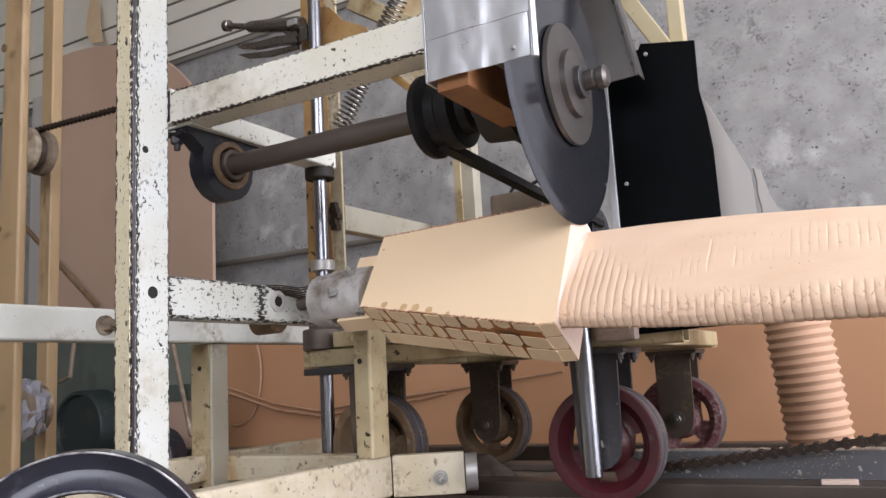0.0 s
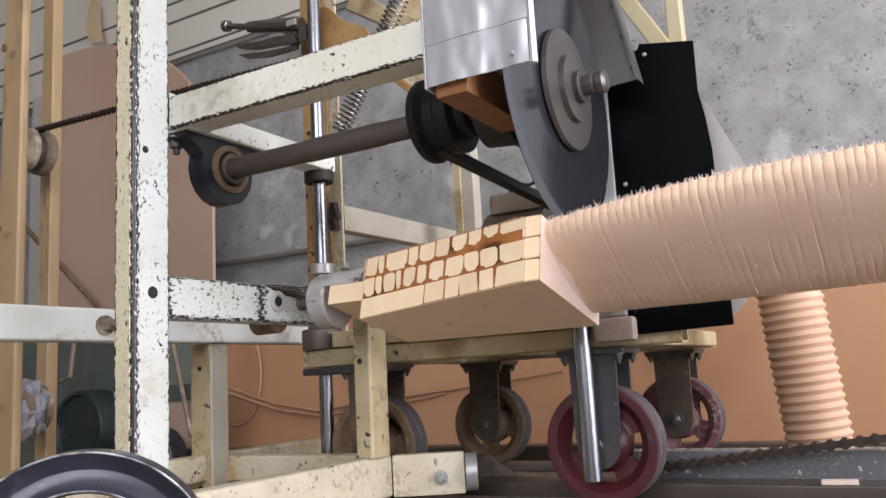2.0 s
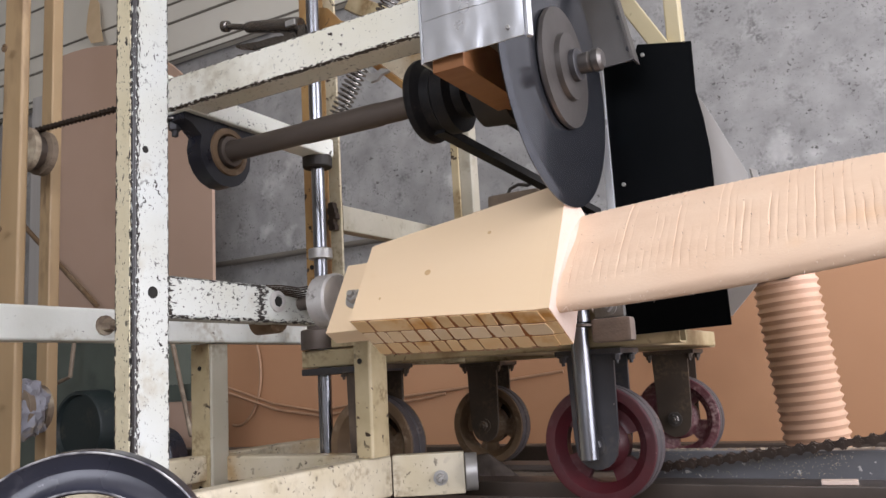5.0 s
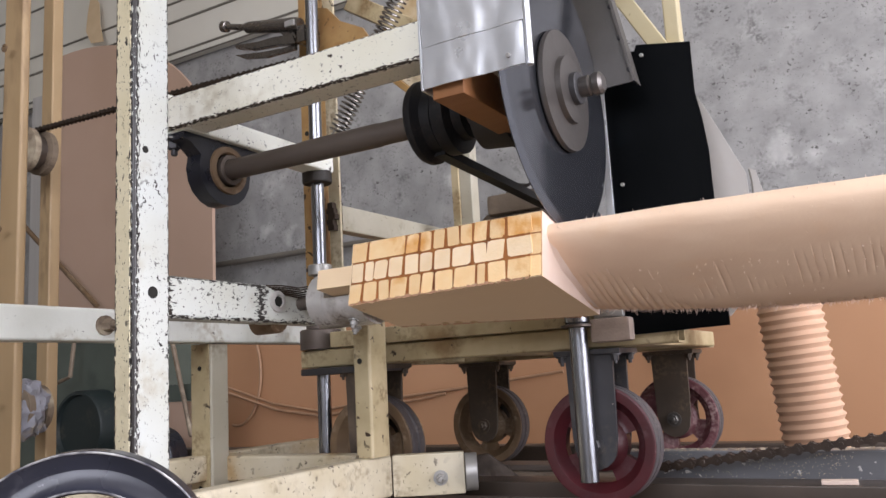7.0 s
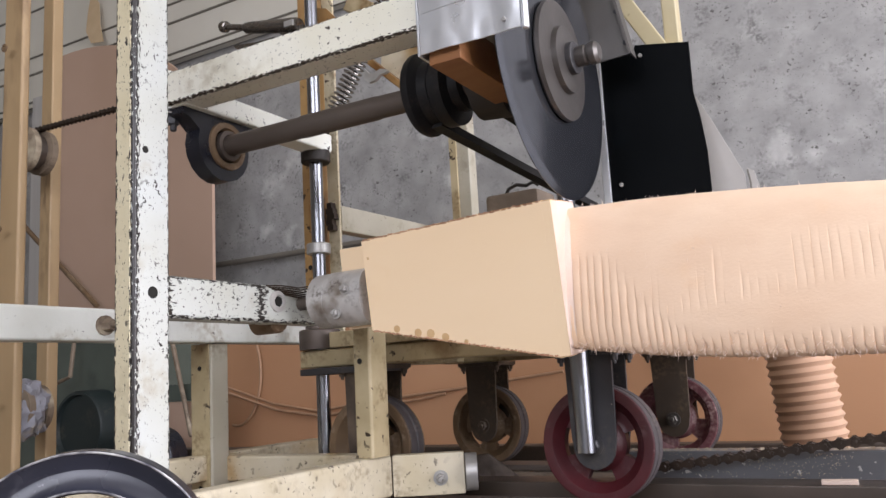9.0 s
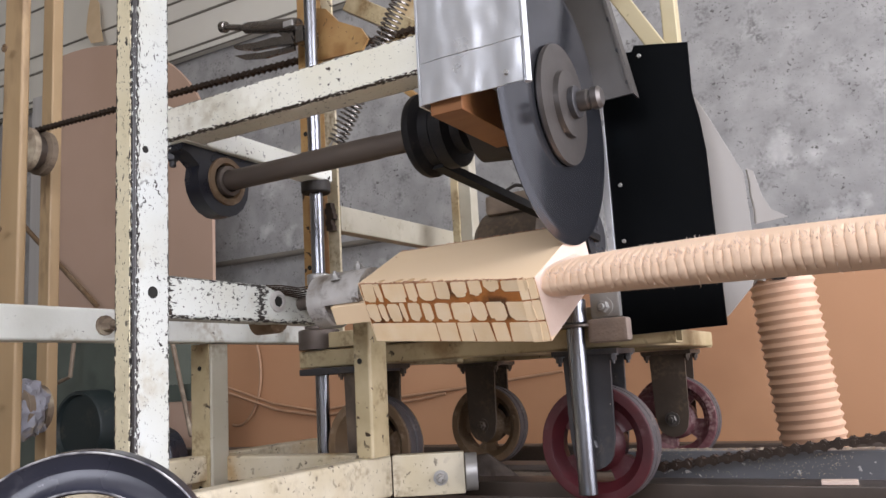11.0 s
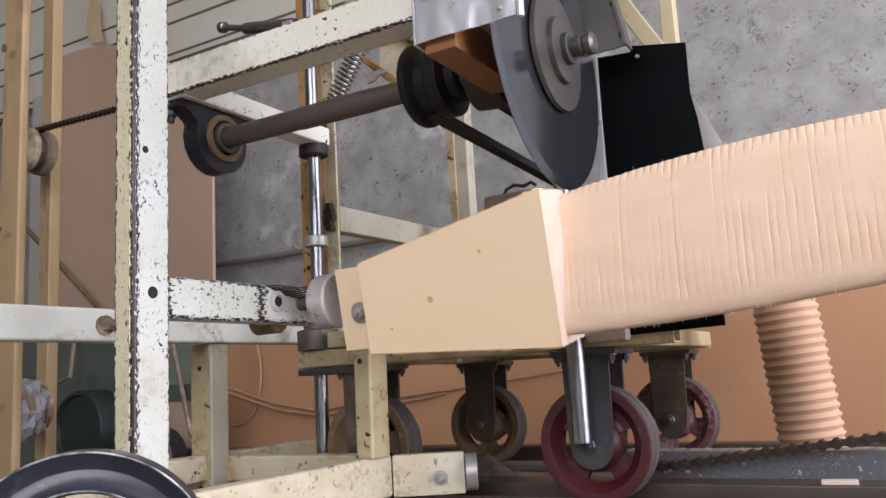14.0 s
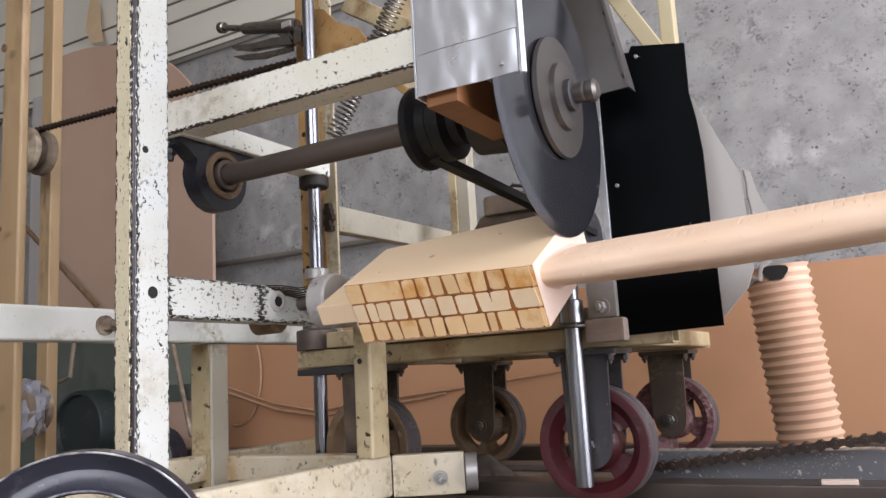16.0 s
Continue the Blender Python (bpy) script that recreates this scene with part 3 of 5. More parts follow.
    tagged(part("sawdust", bm, M_SAWDUST, None, smooth=False), "pale sawdust scattered on the bed", "sawdust", kind="stuff")


machine_bed()


# ---- headstock frame ----
def headstock_frame():
    fr = empty("headstock_frame", "white-painted square-tube frame with heavily chipped paint", "machine frame")
    post = part("post", tube(B(), (-0.8015, 0.6725, 0.0), (-0.8015, 0.6725, 1.75), 0.055, 0.033, r=0.0045, up=(1, 0, 0)), M_WHITE_POST, fr)
    # the face towards -y is creamier than the rest of the post
    part("cream_face", box(B(), -0.8160, -0.7905, 0.6436, 0.6450, 0.0, 1.75, 0.0004), M_POST_CREAM, post, "cream face of the post")
    for y, z, r in ((0.662, 1.097, 0.0045), (0.673, 0.9215, 0.0075)):
        # holes are thin black discs on the steel, painted as shade
        part("bolt_hole", rod(B(), (-0.787, y, z), (-0.7843, y, z), r, 14, 0.0003), M_HOLE_SHADE, post)
    part("spindle_arm", tube(B(), (-0.806, 0.70, 0.9185), (-0.806, 0.995, 0.9185), 0.036, 0.054, r=0.006), M_WHITE_SPINDLE, fr)
    bm = B()
    lathe(bm, (-0.7885, 0.898, 0.9225), (0, 0.898, 0.9225), [(0, 0.0155), (0.004, 0.0155), (0.005, 0.0095), (0.002, 0.0085)], 24)
    part("bearing_boss", bm, M_CHUCK, fr)
    # black disc painted as the shade in the socket
    part("screw_hole", rod(B(), (-0.7875, 0.899, 0.9225), (-0.7848, 0.899, 0.9225), 0.0078, 6, 0.0003), M_HOLE_SHADE, fr)
    part("cap", lathe(B(), (-0.85, 0.925, 0.899), (-0.77, 0.925, 0.899), [(0, 0.02), (0.04, 0.02), (0.044, 0.017)], 24), M_BROWN, fr)
    part("spindle", lathe(B(), (-0.83, 0.95, 0.9216), (-0.7, 0.95, 0.9216), [(0, 0.010), (0.02, 0.010), (0.022, 0.013), (0.035, 0.013), (0.037, 0.010), (0.072, 0.010)], 24), M_SHAFT, fr)
    part("low_beam", tube(B(), (-0.7755, 0.60, 0.649), (-0.7755, 1.128, 0.649), 0.036, 0.0666, r=0.006), M_CREAM, fr)
    part("rear_post", tube(B(), (-0.7655, 1.0915, 0.683), (-0.7635, 1.0915, 0.915), 0.050, 0.033, r=0.005, up=(1, 0, 0)), M_YELLOW, fr)
    # black disc in place of the hole's shade
    part("bolt_hole", rod(B(), (-0.7665, 1.0655, 0.834), (-0.7665, 1.0640, 0.834), 0.0045, 14, 0.0003), M_HOLE_SHADE, fr)
    part("rear_beam", tube(B(), (-1.20, 1.14, 0.66), (-0.822, 1.14, 0.66), 0.04, 0.045, r=0.005), M_CREAM, fr)
    turn = Matrix.Translation((-0.7118, 1.169, 0.6475)) @ pose(0, 0, 0, 0, 0, 29.5)
    foot = part("foot_plate", box(B(), -0.0585, 0.0585, -0.012, 0.012, -0.033, 0.033, 0.003, turn), M_CREAM, fr)
    part("bolt", hexbolt(B(), turn @ Vector((0.019, -0.012, -0.006)), turn.to_3x3() @ Vector((0, -1, 0)), 0.008, 0.012), M_STEEL, foot)
    part("end_collar", rod(B(), turn @ Vector((0.0595, 0, 0)), turn @ Vector((0.079, 0, 0)), 0.030, 28), M_STEEL, fr)
    for k in range(6):
        y0 = 0.875 + 0.006 * k
        pts = [(-0.787, y0, 0.944 - 0.002 * k), (-0.785, y0 + 0.03, 0.946 - 0.003 * k), (-0.775, y0 + 0.055, 0.943 - 0.003 * k), (-0.757, 0.935 + 0.003 * k, 0.944 - 0.002 * k)]
        part("wire_strand", wire(B(), pts, 0.0012, 6), M_CHAIN, fr)
    # second frame, behind
    fr2 = empty("side_frame", "cream-painted square-tube frame with worn corners", "machine frame")
    part("beam", tube(B(), (-1.12, 0.30, 0.913), (-1.12, 1.42, 0.913), 0.04, 0.052, r=0.005), M_PALE, fr2)
    sp = part("post", tube(B(), (-1.135, 1.105, 0.0), (-1.135, 1.105, 0.886), 0.045, 0.05, r=0.005, up=(1, 0, 0)), M_PALE_SHADED, fr2)
    part("stained_face", box(B(), -1.157, -1.113, 1.0795, 1.0822, 0.60, 0.886, 0.0005), M_YELLOW, sp, "face stained yellow and rusty")
    for z in (0.842, 0.63):
        # black discs for the shaded holes, not bored
        part("bolt_hole", rod(B(), (-1.135, 1.0795, z), (-1.135, 1.0782, z), 0.0045, 14, 0.0003), M_HOLE_SHADE, sp)
    part("low_beam", tube(B(), (-1.14, 0.80, 0.665), (-1.14, 1.42, 0.665), 0.04, 0.045, r=0.005), M_CREAM, fr2)
    part("bolt", hexbolt(B(), (-1.10, 0.848, 0.912), (1, 0, 0), 0.0105, 0.022), M_DUSTY, fr2)


headstock_frame()


def left_uprights():
    up = empty("idler_uprights", "pair of tan steel uprights carrying chain idlers", "machine frame")
    part("upright", tube(B(), (-1.445, 0.911, 0.0), (-1.445, 0.911, 2.6), 0.018, 0.06, up=(1, 0, 0)), M_POST, up)
    part("upright", tube(B(), (-2.105, 1.438, 0.0), (-2.105, 1.438, 2.6), 0.034, 0.05, up=(1, 0, 0)), M_POST, up)
    for z in (1.474, 0.782):
        w = part("idler_wheel", lathe(B(), (-2.015, 1.285, z), (-2.015, 1.4, z), [(0, 0.04), (0.005, 0.062), (0.022, 0.062), (0.027, 0.048), (0.05, 0.048), (0.055, 0.062), (0.072, 0.062), (0.077, 0.03)], 32), M_DUSTY, up)
        part("hub", rod(B(), (-2.015, 1.275, z), (-2.015, 1.365, z), 0.02), M_DUSTY, w)
        # a band darker than the wheel lies in its groove
        part("groove_band", rod(B(), (-2.015, 1.308, z), (-2.015, 1.334, z), 0.0495, 32), M_RAIL, w, "dark band in the groove")
    # torn plastic film wound round the lower idler
    wrap = B()
    bmesh.ops.create_icosphere(wrap, subdivisions=4, radius=1.0)
    for v in wrap.verts:
        c = v.co.copy()
        k = 1 + 0.30 * noise.noise(c * 1.6) + 0.16 * noise.noise(c * 5.0) + 0.05 * noise.noise(c * 13.0)
        v.co = Vector((-2.010 + 0.072 * c.x * k, 1.318 + 0.045 * c.y * k, 0.782 + 0.074 * c.z * k))
    part("plastic_wrap", wrap, M_WRAP, w, "crumpled bluish plastic film")
    for z, r in ((1.472, 0.007), (1.118, 0.005), (0.80, 0.005)):
        part("screw", lathe(B(), (-1.437, 0.881, z), (-1.437, 0.8, z), [(0, r * 1.2), (0.002, r * 1.2), (0.003, r * 0.6), (0.001, r * 0.5)], 14), M_BROWN, up)
    tagged(chain("roller_chain", (-2.02, 1.33, 1.535), (-0.30, 1.33, 1.478), 0.0165, 0.014, None), "dark oily roller chain running between idlers", "chain")


left_uprights()


# ---- carriage ----
def caster(parent, x, y, wheel_mat, wheel_label, slot_turn=0.0, fork_mat=None):
    r = 0.0875
    z = 0.602 + r
    fork_mat = fork_mat or M_FORK
    c = empty("caster")
    c.parent = parent
    part("top_plate", box(B(), x - 0.052, x + 0.052, y - 0.045, y + 0.045, 0.822, 0.830, 0.001), fork_mat, c)
    for sx in (-1, 1):
        for sy in (-1, 1):
            part("bolt", hexbolt(B(), (x + sx * 0.042, y + sy * 0.036, 0.822), (0, 0, -1), 0.006, 0.010), fork_mat, c)
    for s in (-1, 1):
        pts = [(x - 0.037, 0.822), (x + 0.037, 0.822), (x + 0.034, z + 0.01)]
        pts += [(x + 0.032 * math.cos(radians(a)), z - 0.004 + 0.032 * math.sin(radians(a))) for a in range(0, -181, -20)]
        pts += [(x - 0.034, z + 0.01)]
        f = part("fork_leg", prism(B(), pts, "y", y + s * 0.033 - 0.003, y + s * 0.033 + 0.003), fork_mat, c)
        part("axle_nut", hexbolt(B(), (x, y + s * 0.036, z), (0, s, 0), 0.010, 0.011), M_DULLALU if y > 1.72 else fork_mat, f)
    w = empty("wheel")
    w.parent = c
    w.location = (x, y, z)
    # two flat treads with a groove between them
    lathe_tread = lathe(B(), (0, -0.025, 0), (0, 0.025, 0), [(0.006, r - 0.012), (0.006, r - 0.001), (0.008, r), (0.021, r - 0.0005), (0.0225, r - 0.003), (0.0265, r - 0.003), (0.028, r - 0.0005), (0.042, r), (0.044, r - 0.001), (0.044, r - 0.012)], 56, closed=False)
    part("tread", lathe_tread, M_TREAD, w)
    # web with four slots
    bm = B()
    n = 72
    rings = []
    for rad in (0.020, 0.041, 0.049, 0.0575, r - 0.017):
        rings.append([])
        for k in range(n):
            a = k * 2 * math.pi / n + radians(slot_turn)
            rings[-1].append((rad * math.cos(a), rad * math.sin(a)))
    lo = [[bm.verts.new((p[0], -0.008 if 0 < i < 4 else -0.018, p[1])) for p in ring] for i, ring in enumerate(rings)]
    hi = [[bm.verts.new((p[0], 0.008 if 0 < i < 4 else 0.018, p[1])) for p in ring] for i, ring in enumerate(rings)]

    def solid(i, k):
        return not (i in (1, 2) and (k % n) % 18 < 9)
    for i in range(4):
        for k in range(n):
            j = (k + 1) % n
            if solid(i, k):
                bm.faces.new((lo[i][k], lo[i][j], lo[i + 1][j], lo[i + 1][k]))
                bm.faces.new((hi[i][k], hi[i + 1][k], hi[i + 1][j], hi[i][j]))
                if not solid(i, k - 1):
                    bm.faces.new((lo[i][k], lo[i + 1][k], hi[i + 1][k], hi[i][k]))
                if not solid(i, k + 1):
                    bm.faces.new((lo[i][j], hi[i][j], hi[i + 1][j], lo[i + 1][j]))
            if i < 3 and solid(i, k) != solid(i + 1, k):
                bm.faces.new((lo[i + 1][k], lo[i + 1][j], hi[i + 1][j], hi[i + 1][k]))
    part("web", bm, wheel_mat, w, wheel_label)
    part("rim", lathe(B(), (0, -0.025, 0), (0, 0.025, 0), [(0.001, r - 0.016), (0.0, r - 0.004), (0.001, r - 0.0015), (0.0035, r - 0.0008), (0.0055, r - 0.002), (0.0055, r - 0.011), (0.0445, r - 0.011), (0.0445, r - 0.002), (0.047, r - 0.001), (0.049, r - 0.002), (0.05, r - 0.004), (0.049, r - 0.016), (0.033, r - 0.030), (0.017, r - 0.030)], 56, closed=False), wheel_mat, w, wheel_label)
    part("hub", lathe(B(), (0, -0.026, 0), (0, 0.026, 0), [(0, 0.012), (0, 0.026), (0.008, 0.031), (0.018, 0.041), (0.034, 0.041), (0.044, 0.031), (0.052, 0.026), (0.052, 0.012)], 24, closed=False), wheel_mat, w)
    return w


def carriage():
    ca = empty("carriage", "cream-painted welded carriage rolling on steel casters", "machine carriage")
    part("front_beam", tube(B(), (-0.975, 1.20, 0.8475), (-0.285, 1.20, 0.8475), 0.04, 0.032, r=0.004), M_YELLOW, ca)
    part("rear_beam", tube(B(), (-0.98, 1.75, 0.8475), (-0.36, 1.75, 0.8475), 0.05, 0.032, r=0.004), M_YELLOW, ca)
    for x in (-0.95, -0.62, -0.37):
        part("cross_beam", tube(B(), (x, 1.222, 0.8475), (x, 1.723, 0.8475), 0.045, 0.030, r=0.004), M_YELLOW, ca)
    part("deck", box(B(), -0.90, -0.40, 1.17, 1.70, 0.865, 0.893, 0.003), M_YELLOW, ca, "worn cream steel deck")
    wheels = [caster(ca, -0.838, 1.215, M_BROWN, "", 20, M_FORK_BROWN), caster(ca, -0.422, 1.215, M_RED, "dusty dark red wheel", -30),
              caster(ca, -0.856, 1.70, M_BROWN, "grimy brown wheel", 12, M_FORK_BROWN), caster(ca, -0.4415, 1.75, M_RED_DUSTY, "red wheel dulled by pale dust", -8, M_FORK_BROWN)]
    # guide sleeves of the two rods
    part("guide_sleeve", lathe(B(), (-0.944, 1.20, 0.865), (-0.944, 1.20, 1), [(0, 0.038), (0.034, 0.038), (0.036, 0.036), (0.038, 0.026), (0.06, 0.026)], 32), M_SHAFT, ca)
    part("sleeve_plate", box(B(), -0.965, -0.79, 1.165, 1.235, 0.818, 0.830, 0.002), M_FORK, ca)
    part("guide_sleeve", lathe(B(), (-0.424, 1.15, 0.868), (-0.424, 1.15, 1), [(0, 0.017), (0.002, 0.0185), (0.034, 0.0185), (0.036, 0.017)], 32), M_CHROME, ca)
    br = part("bracket", box(B(), -0.400, -0.355, 1.155, 1.168, 0.874, 0.945, 0.003), M_STEEL, ca)
    part("bolt", hexbolt(B(), (-0.378, 1.155, 0.890), (0, -1, 0), 0.009, 0.012), M_STEEL, br)
    part("rod_stop", box(B(), -0.404, -0.343, 1.144, 1.170, 0.838, 0.873, 0.006), M_FELT, ca, "dust-caked stop block")
    part("rod_collar", lathe(B(), (-0.424, 1.15, 0.862), (-0.424, 1.15, 1), [(0, 0.022), (0.001, 0.024), (0.004, 0.024), (0.005, 0.022)], 32), M_SHAFT, ca)
    # tower
    part("tower_post", tube(B(), (-0.995, 1.27, 0.865), (-0.995, 1.27, 1.80), 0.03, 0.05, r=0.003, up=(1, 0, 0)), M_RUSTY, ca)
    part("tower_strip", box(B(), -0.962, -0.935, 1.262, 1.268, 0.90, 1.80, 0.001), M_CREAM, ca)
    part("tower_post", tube(B(), (-0.84, 1.62, 0.865), (-0.84, 1.62, 1.85), 0.035, 0.045, r=0.003, up=(1, 0, 0)), M_PALE_SHADED, ca)
    part("tower_strip", box(B(), -0.864, -0.846, 1.594, 1.600, 0.90, 1.80, 0.001), M_YELLOW, ca)
    part("tower_beam", tube(B(), (-0.965, 1.29, 1.127), (-0.965, 1.80, 1.135), 0.03, 0.052, r=0.003), M_PALE_SHADED, ca)
    part("tower_beam", tube(B(), (-1.0, 1.42, 1.648), (-0.70, 1.42, 1.45), 0.03, 0.04, r=0.003), M_YELLOW, ca)
    gp = part("gusset_plate", prism(B(), [(-0.930, 1.600), (-0.83, 1.66), (-0.80, 1.42), (-0.872, 1.424), (-0.938, 1.490)], "y", 1.44, 1.446), M_CREAM, ca)
    part("gusset_flange", tube(B(), (-0.965, 1.43, 1.508), (-0.815, 1.43, 1.368), 0.03, 0.014, wall=0.002, r=0.002), M_RUSTY, gp)
    part("clamp_lever", prism(B(), [(-0.850, 1.392), (-0.8435, 1.3975), (-0.834, 1.386), (-0.823, 1.3825), (-0.8075, 1.3885), (-0.793, 1.3835), (-0.790, 1.3795), (-0.797, 1.3775), (-0.8075, 1.3775), (-0.8188, 1.368), (-0.834, 1.3665), (-0.8435, 1.374)], "y", 1.236, 1.244), M_STEEL, ca, "bright bent steel clamp lever")
    latch = B()
    for k in range(5):
        z = 1.147 - 0.011 * k
        box(latch, -0.9555 - 0.003 * (k % 2), -0.943 + 0.003 * (k % 3), 1.248, 1.2615, z - 0.0075, z + 0.0045, 0.0015)
    part("latch", latch, M_CHAIN, ca, "greasy dark latch")
    for z in (1.30, 1.028):
        # the post's holes too are black discs painted as shade
        part("bolt_hole", rod(B(), (-0.997, 1.245, z), (-0.997, 1.2438, z), 0.005, 14, 0.0003), M_HOLE_SHADE, ca)
    part("hanger_plate", prism(B(), [(-0.965, 1.445), (-0.85, 1.44), (-0.835, 1.46), (-0.85, 1.485), (-0.905, 1.515), (-0.935, 1.55), (-0.965, 1.56)], "y", 1.243, 1.249), M_RUSTY, ca)
    part("tower_post", tube(B(), (-0.297, 1.42, 0.865), (-0.297, 1.42, 1.85), 0.03, 0.026, r=0.003, up=(1, 0, 0)), M_CLEAN, ca)
    part("tower_brace", tube(B(), (-0.315, 1.41, 1.35), (-0.44, 1.41, 1.58), 0.03, 0.035, r=0.003, up=(0, 1, 0)), M_CLEAN, ca)
    part("top_beam", tube(B(), (-1.02, 1.27, 1.78), (-0.28, 1.27, 1.78), 0.04, 0.04, r=0.003), M_YELLOW, ca)
    # drive motor on the deck
    mo = part("motor", lathe(B(), (-0.70, 1.42, 1.04), (-0.5, 1.42, 1.04), [(0, 0.03), (0.004, 0.055), (0.02, 0.072), (0.14, 0.072), (0.16, 0.055), (0.164, 0.03)], 32), M_FORK_BROWN, ca, "dark electric motor under sawdust")
    part("terminal_box", box(B(), -0.67, -0.56, 1.37, 1.46, 1.10, 1.140, 0.010), M_DUSTBED, mo)
    part("motor_lead", wire(B(), [(-0.640, 1.40, 1.138), (-0.632, 1.40, 1.152), (-0.615, 1.40, 1.158), (-0.595, 1.40, 1.153), (-0.580, 1.40, 1.158), (-0.570, 1.40, 1.150)], 0.0035), M_RUBBER, mo)
    part("motor_foot", box(B(), -0.68, -0.55, 1.36, 1.48, 0.894, 0.99, 0.004), M_FORK, mo)
    part("motor_pulley", lathe(B(), (-0.50, 1.42, 1.04), (-0.45, 1.42, 1.04), [(0, 0.05), (0.006, 0.05), (0.014, 0.04), (0.022, 0.05), (0.03, 0.05)], 32), M_BLACK, mo)
    # dust hood
    pts = [(-0.362, 0.846), (-0.211, 0.850), (-0.2115, 0.92), (-0.2135, 0.999), (-0.2135, 1.10), (-0.218, 1.15), (-0.2245, 1.19), (-0.2235, 1.266), (-0.302, 1.281), (-0.306, 1.272), (-0.357, 1.276)]
    hood = part("hood_flap", prism(B(), pts, "y", 1.172, 1.176), M_FLAP, ca, "matt black dust flap with a bent edge", smooth=False)
    part("edge_strip", box(B(), -0.369, -0.3575, 1.166, 1.171, 0.90, 1.278, 0.001), M_ALU, hood)
    for x, z in ((-0.342, 1.07), (-0.344, 0.985), (-0.295, 1.262)):
        part("rivet", rod(B(), (x, 1.168, z), (x, 1.172, z), 0.003, 10, 0.0005), M_STEEL, hood)
    pts = [(-0.34, 0.866), (-0.223, 0.866), (-0.186, 0.905), (-0.176, 0.93), (-0.177, 1.015), (-0.179, 1.075), (-0.196, 1.115), (-0.215, 1.16), (-0.236, 1.206), (-0.34, 1.24)]
    part("hood_back", prism(B(), pts, "y", 1.25, 1.253), M_CLEAR, ca, "cloudy grey plastic dust hood", smooth=False)
    part("torn_sheet", prism(B(), [(-0.176, 1.084), (-0.1665, 1.078), (-0.1575, 1.038), (-0.1475, 1.017), (-0.126, 1.003), (-0.172, 0.998)], "y", 1.258, 1.260), M_CLEAR, ca, "torn cloudy plastic sheet", smooth=False)
    part("torn_edge", wire(B(), [(-0.1745, 1.253, 1.080), (-0.172, 1.252, 1.060), (-0.1725, 1.252, 1.040), (-0.1695, 1.252, 1.02), (-0.170, 1.252, 0.998)], 0.0014, 6), M_DARKTRIM, ca)
    part("hood_floor", box(B(), -0.35, -0.225, 1.177, 1.249, 0.867, 0.871, 0.001), M_CLEAR, ca)
    # hose with ridges
    prof = []
    n = 24
    for i in range(n * 6 + 1):
        s = i / (n * 6)
        prof.append((s * 0.358, 0.0505 + 0.0046 * (abs(math.cos(s * n * math.pi)) ** 2.4 - 0.35)))
    ho = part("hose", lathe(B(), (-0.1765, 1.489, 0.955), (-0.150, 1.50, 0.60), prof, 40), M_HOSE, ca, "peach ribbed dust hose")
    # flat black patch on the hose, painted as the shade in its hole
    pts = [(-0.171 + (0.019 + 0.004 * math.sin(3 * a)) * math.cos(a), 0.941 + (0.015 + 0.003 * math.cos(2 * a)) * math.sin(a)) for a in [k * math.pi / 9 for k in range(18)]]
    part("hose_mouth", prism(B(), pts, "y", 1.4335, 1.4395), M_HOLE_SHADE, ca, "dark patch painted as the shade inside a torn hose hole")
    part("torn_tape", wire(B(), [(-0.222, 1.455, 0.925), (-0.206, 1.445, 0.936), (-0.196, 1.438, 0.932), (-0.190, 1.436, 0.955), (-0.175, 1.437, 0.962)], 0.005), M_CLEAR, ca)
    # lower drive chain, anchored on the carriage
    chain("drive_chain", (-0.40, 1.33, 0.636), (0.33, 1.33, 0.730), 0.0200, 0.018, ca)
    return ca, wheels


CARRIAGE, WHEELS = carriage()


def locking_pliers():
    pl = empty("locking_pliers", "worn steel locking pliers clamped to the tower", "pliers")
    y = 1.20
    part("body", lathe(B(), (-1.112, y, 1.541), (-0.968, y, 1.508), [(0, 0.008), (0.003, 0.0115), (0.02, 0.0125), (0.10, 0.0145), (0.135, 0.016), (0.147, 0.013)], 20), M_PLIER, pl)
    part("rivet_plate", box(B(), -0.995, -0.972, y - 0.0185, y - 0.012, 1.503, 1.516, 0.002), M_STEEL, pl)
    part("link", prism(B(), [(-1.03, 1.512), (-0.985, 1.505), (-0.978, 1.482), (-1.0, 1.484), (-1.012, 1.497)], "y", y - 0.004, y + 0.004), M_PLIER, pl, smooth=False)
    part("screw", rod(B(), (-1.165, y, 1.558), (-1.108, y, 1.541), 0.0065), M_PLIER, pl)
    part("knob", lathe(B(), (-1.179, y, 1.562), (-1.155, y, 1.555), [(0, 0.009), (0.002, 0.012), (0.014, 0.012), (0.016, 0.008)], 16), M_PLIER, pl)
    part("handle", prism(B(), [(-1.138, 1.507), (-1.08, 1.499), (-1.03, 1.497), (-0.985, 1.489), (-0.978, 1.470), (-1.03, 1.480), (-1.09, 1.487), (-1.136, 1.501)], "y", y - 0.007, y + 0.007), M_PLIER, pl, smooth=False)
    part("release_lever", prism(B(), [(-1.145, 1.490), (-1.07, 1.478), (-1.02, 1.473), (-0.985, 1.472), (-0.985, 1.462), (-1.06, 1.464), (-1.12, 1.476)], "y", y + 0.002, y + 0.009), M_PLIER, pl, smooth=False)
    part("jaw", box(B(), -0.975, -0.955, y - 0.006, y + 0.045, 1.470, 1.505, 0.003), M_PLIER, pl)
    return pl


PLIERS = locking_pliers()


# ---- cutting head ----
AX_Z = 1.1345


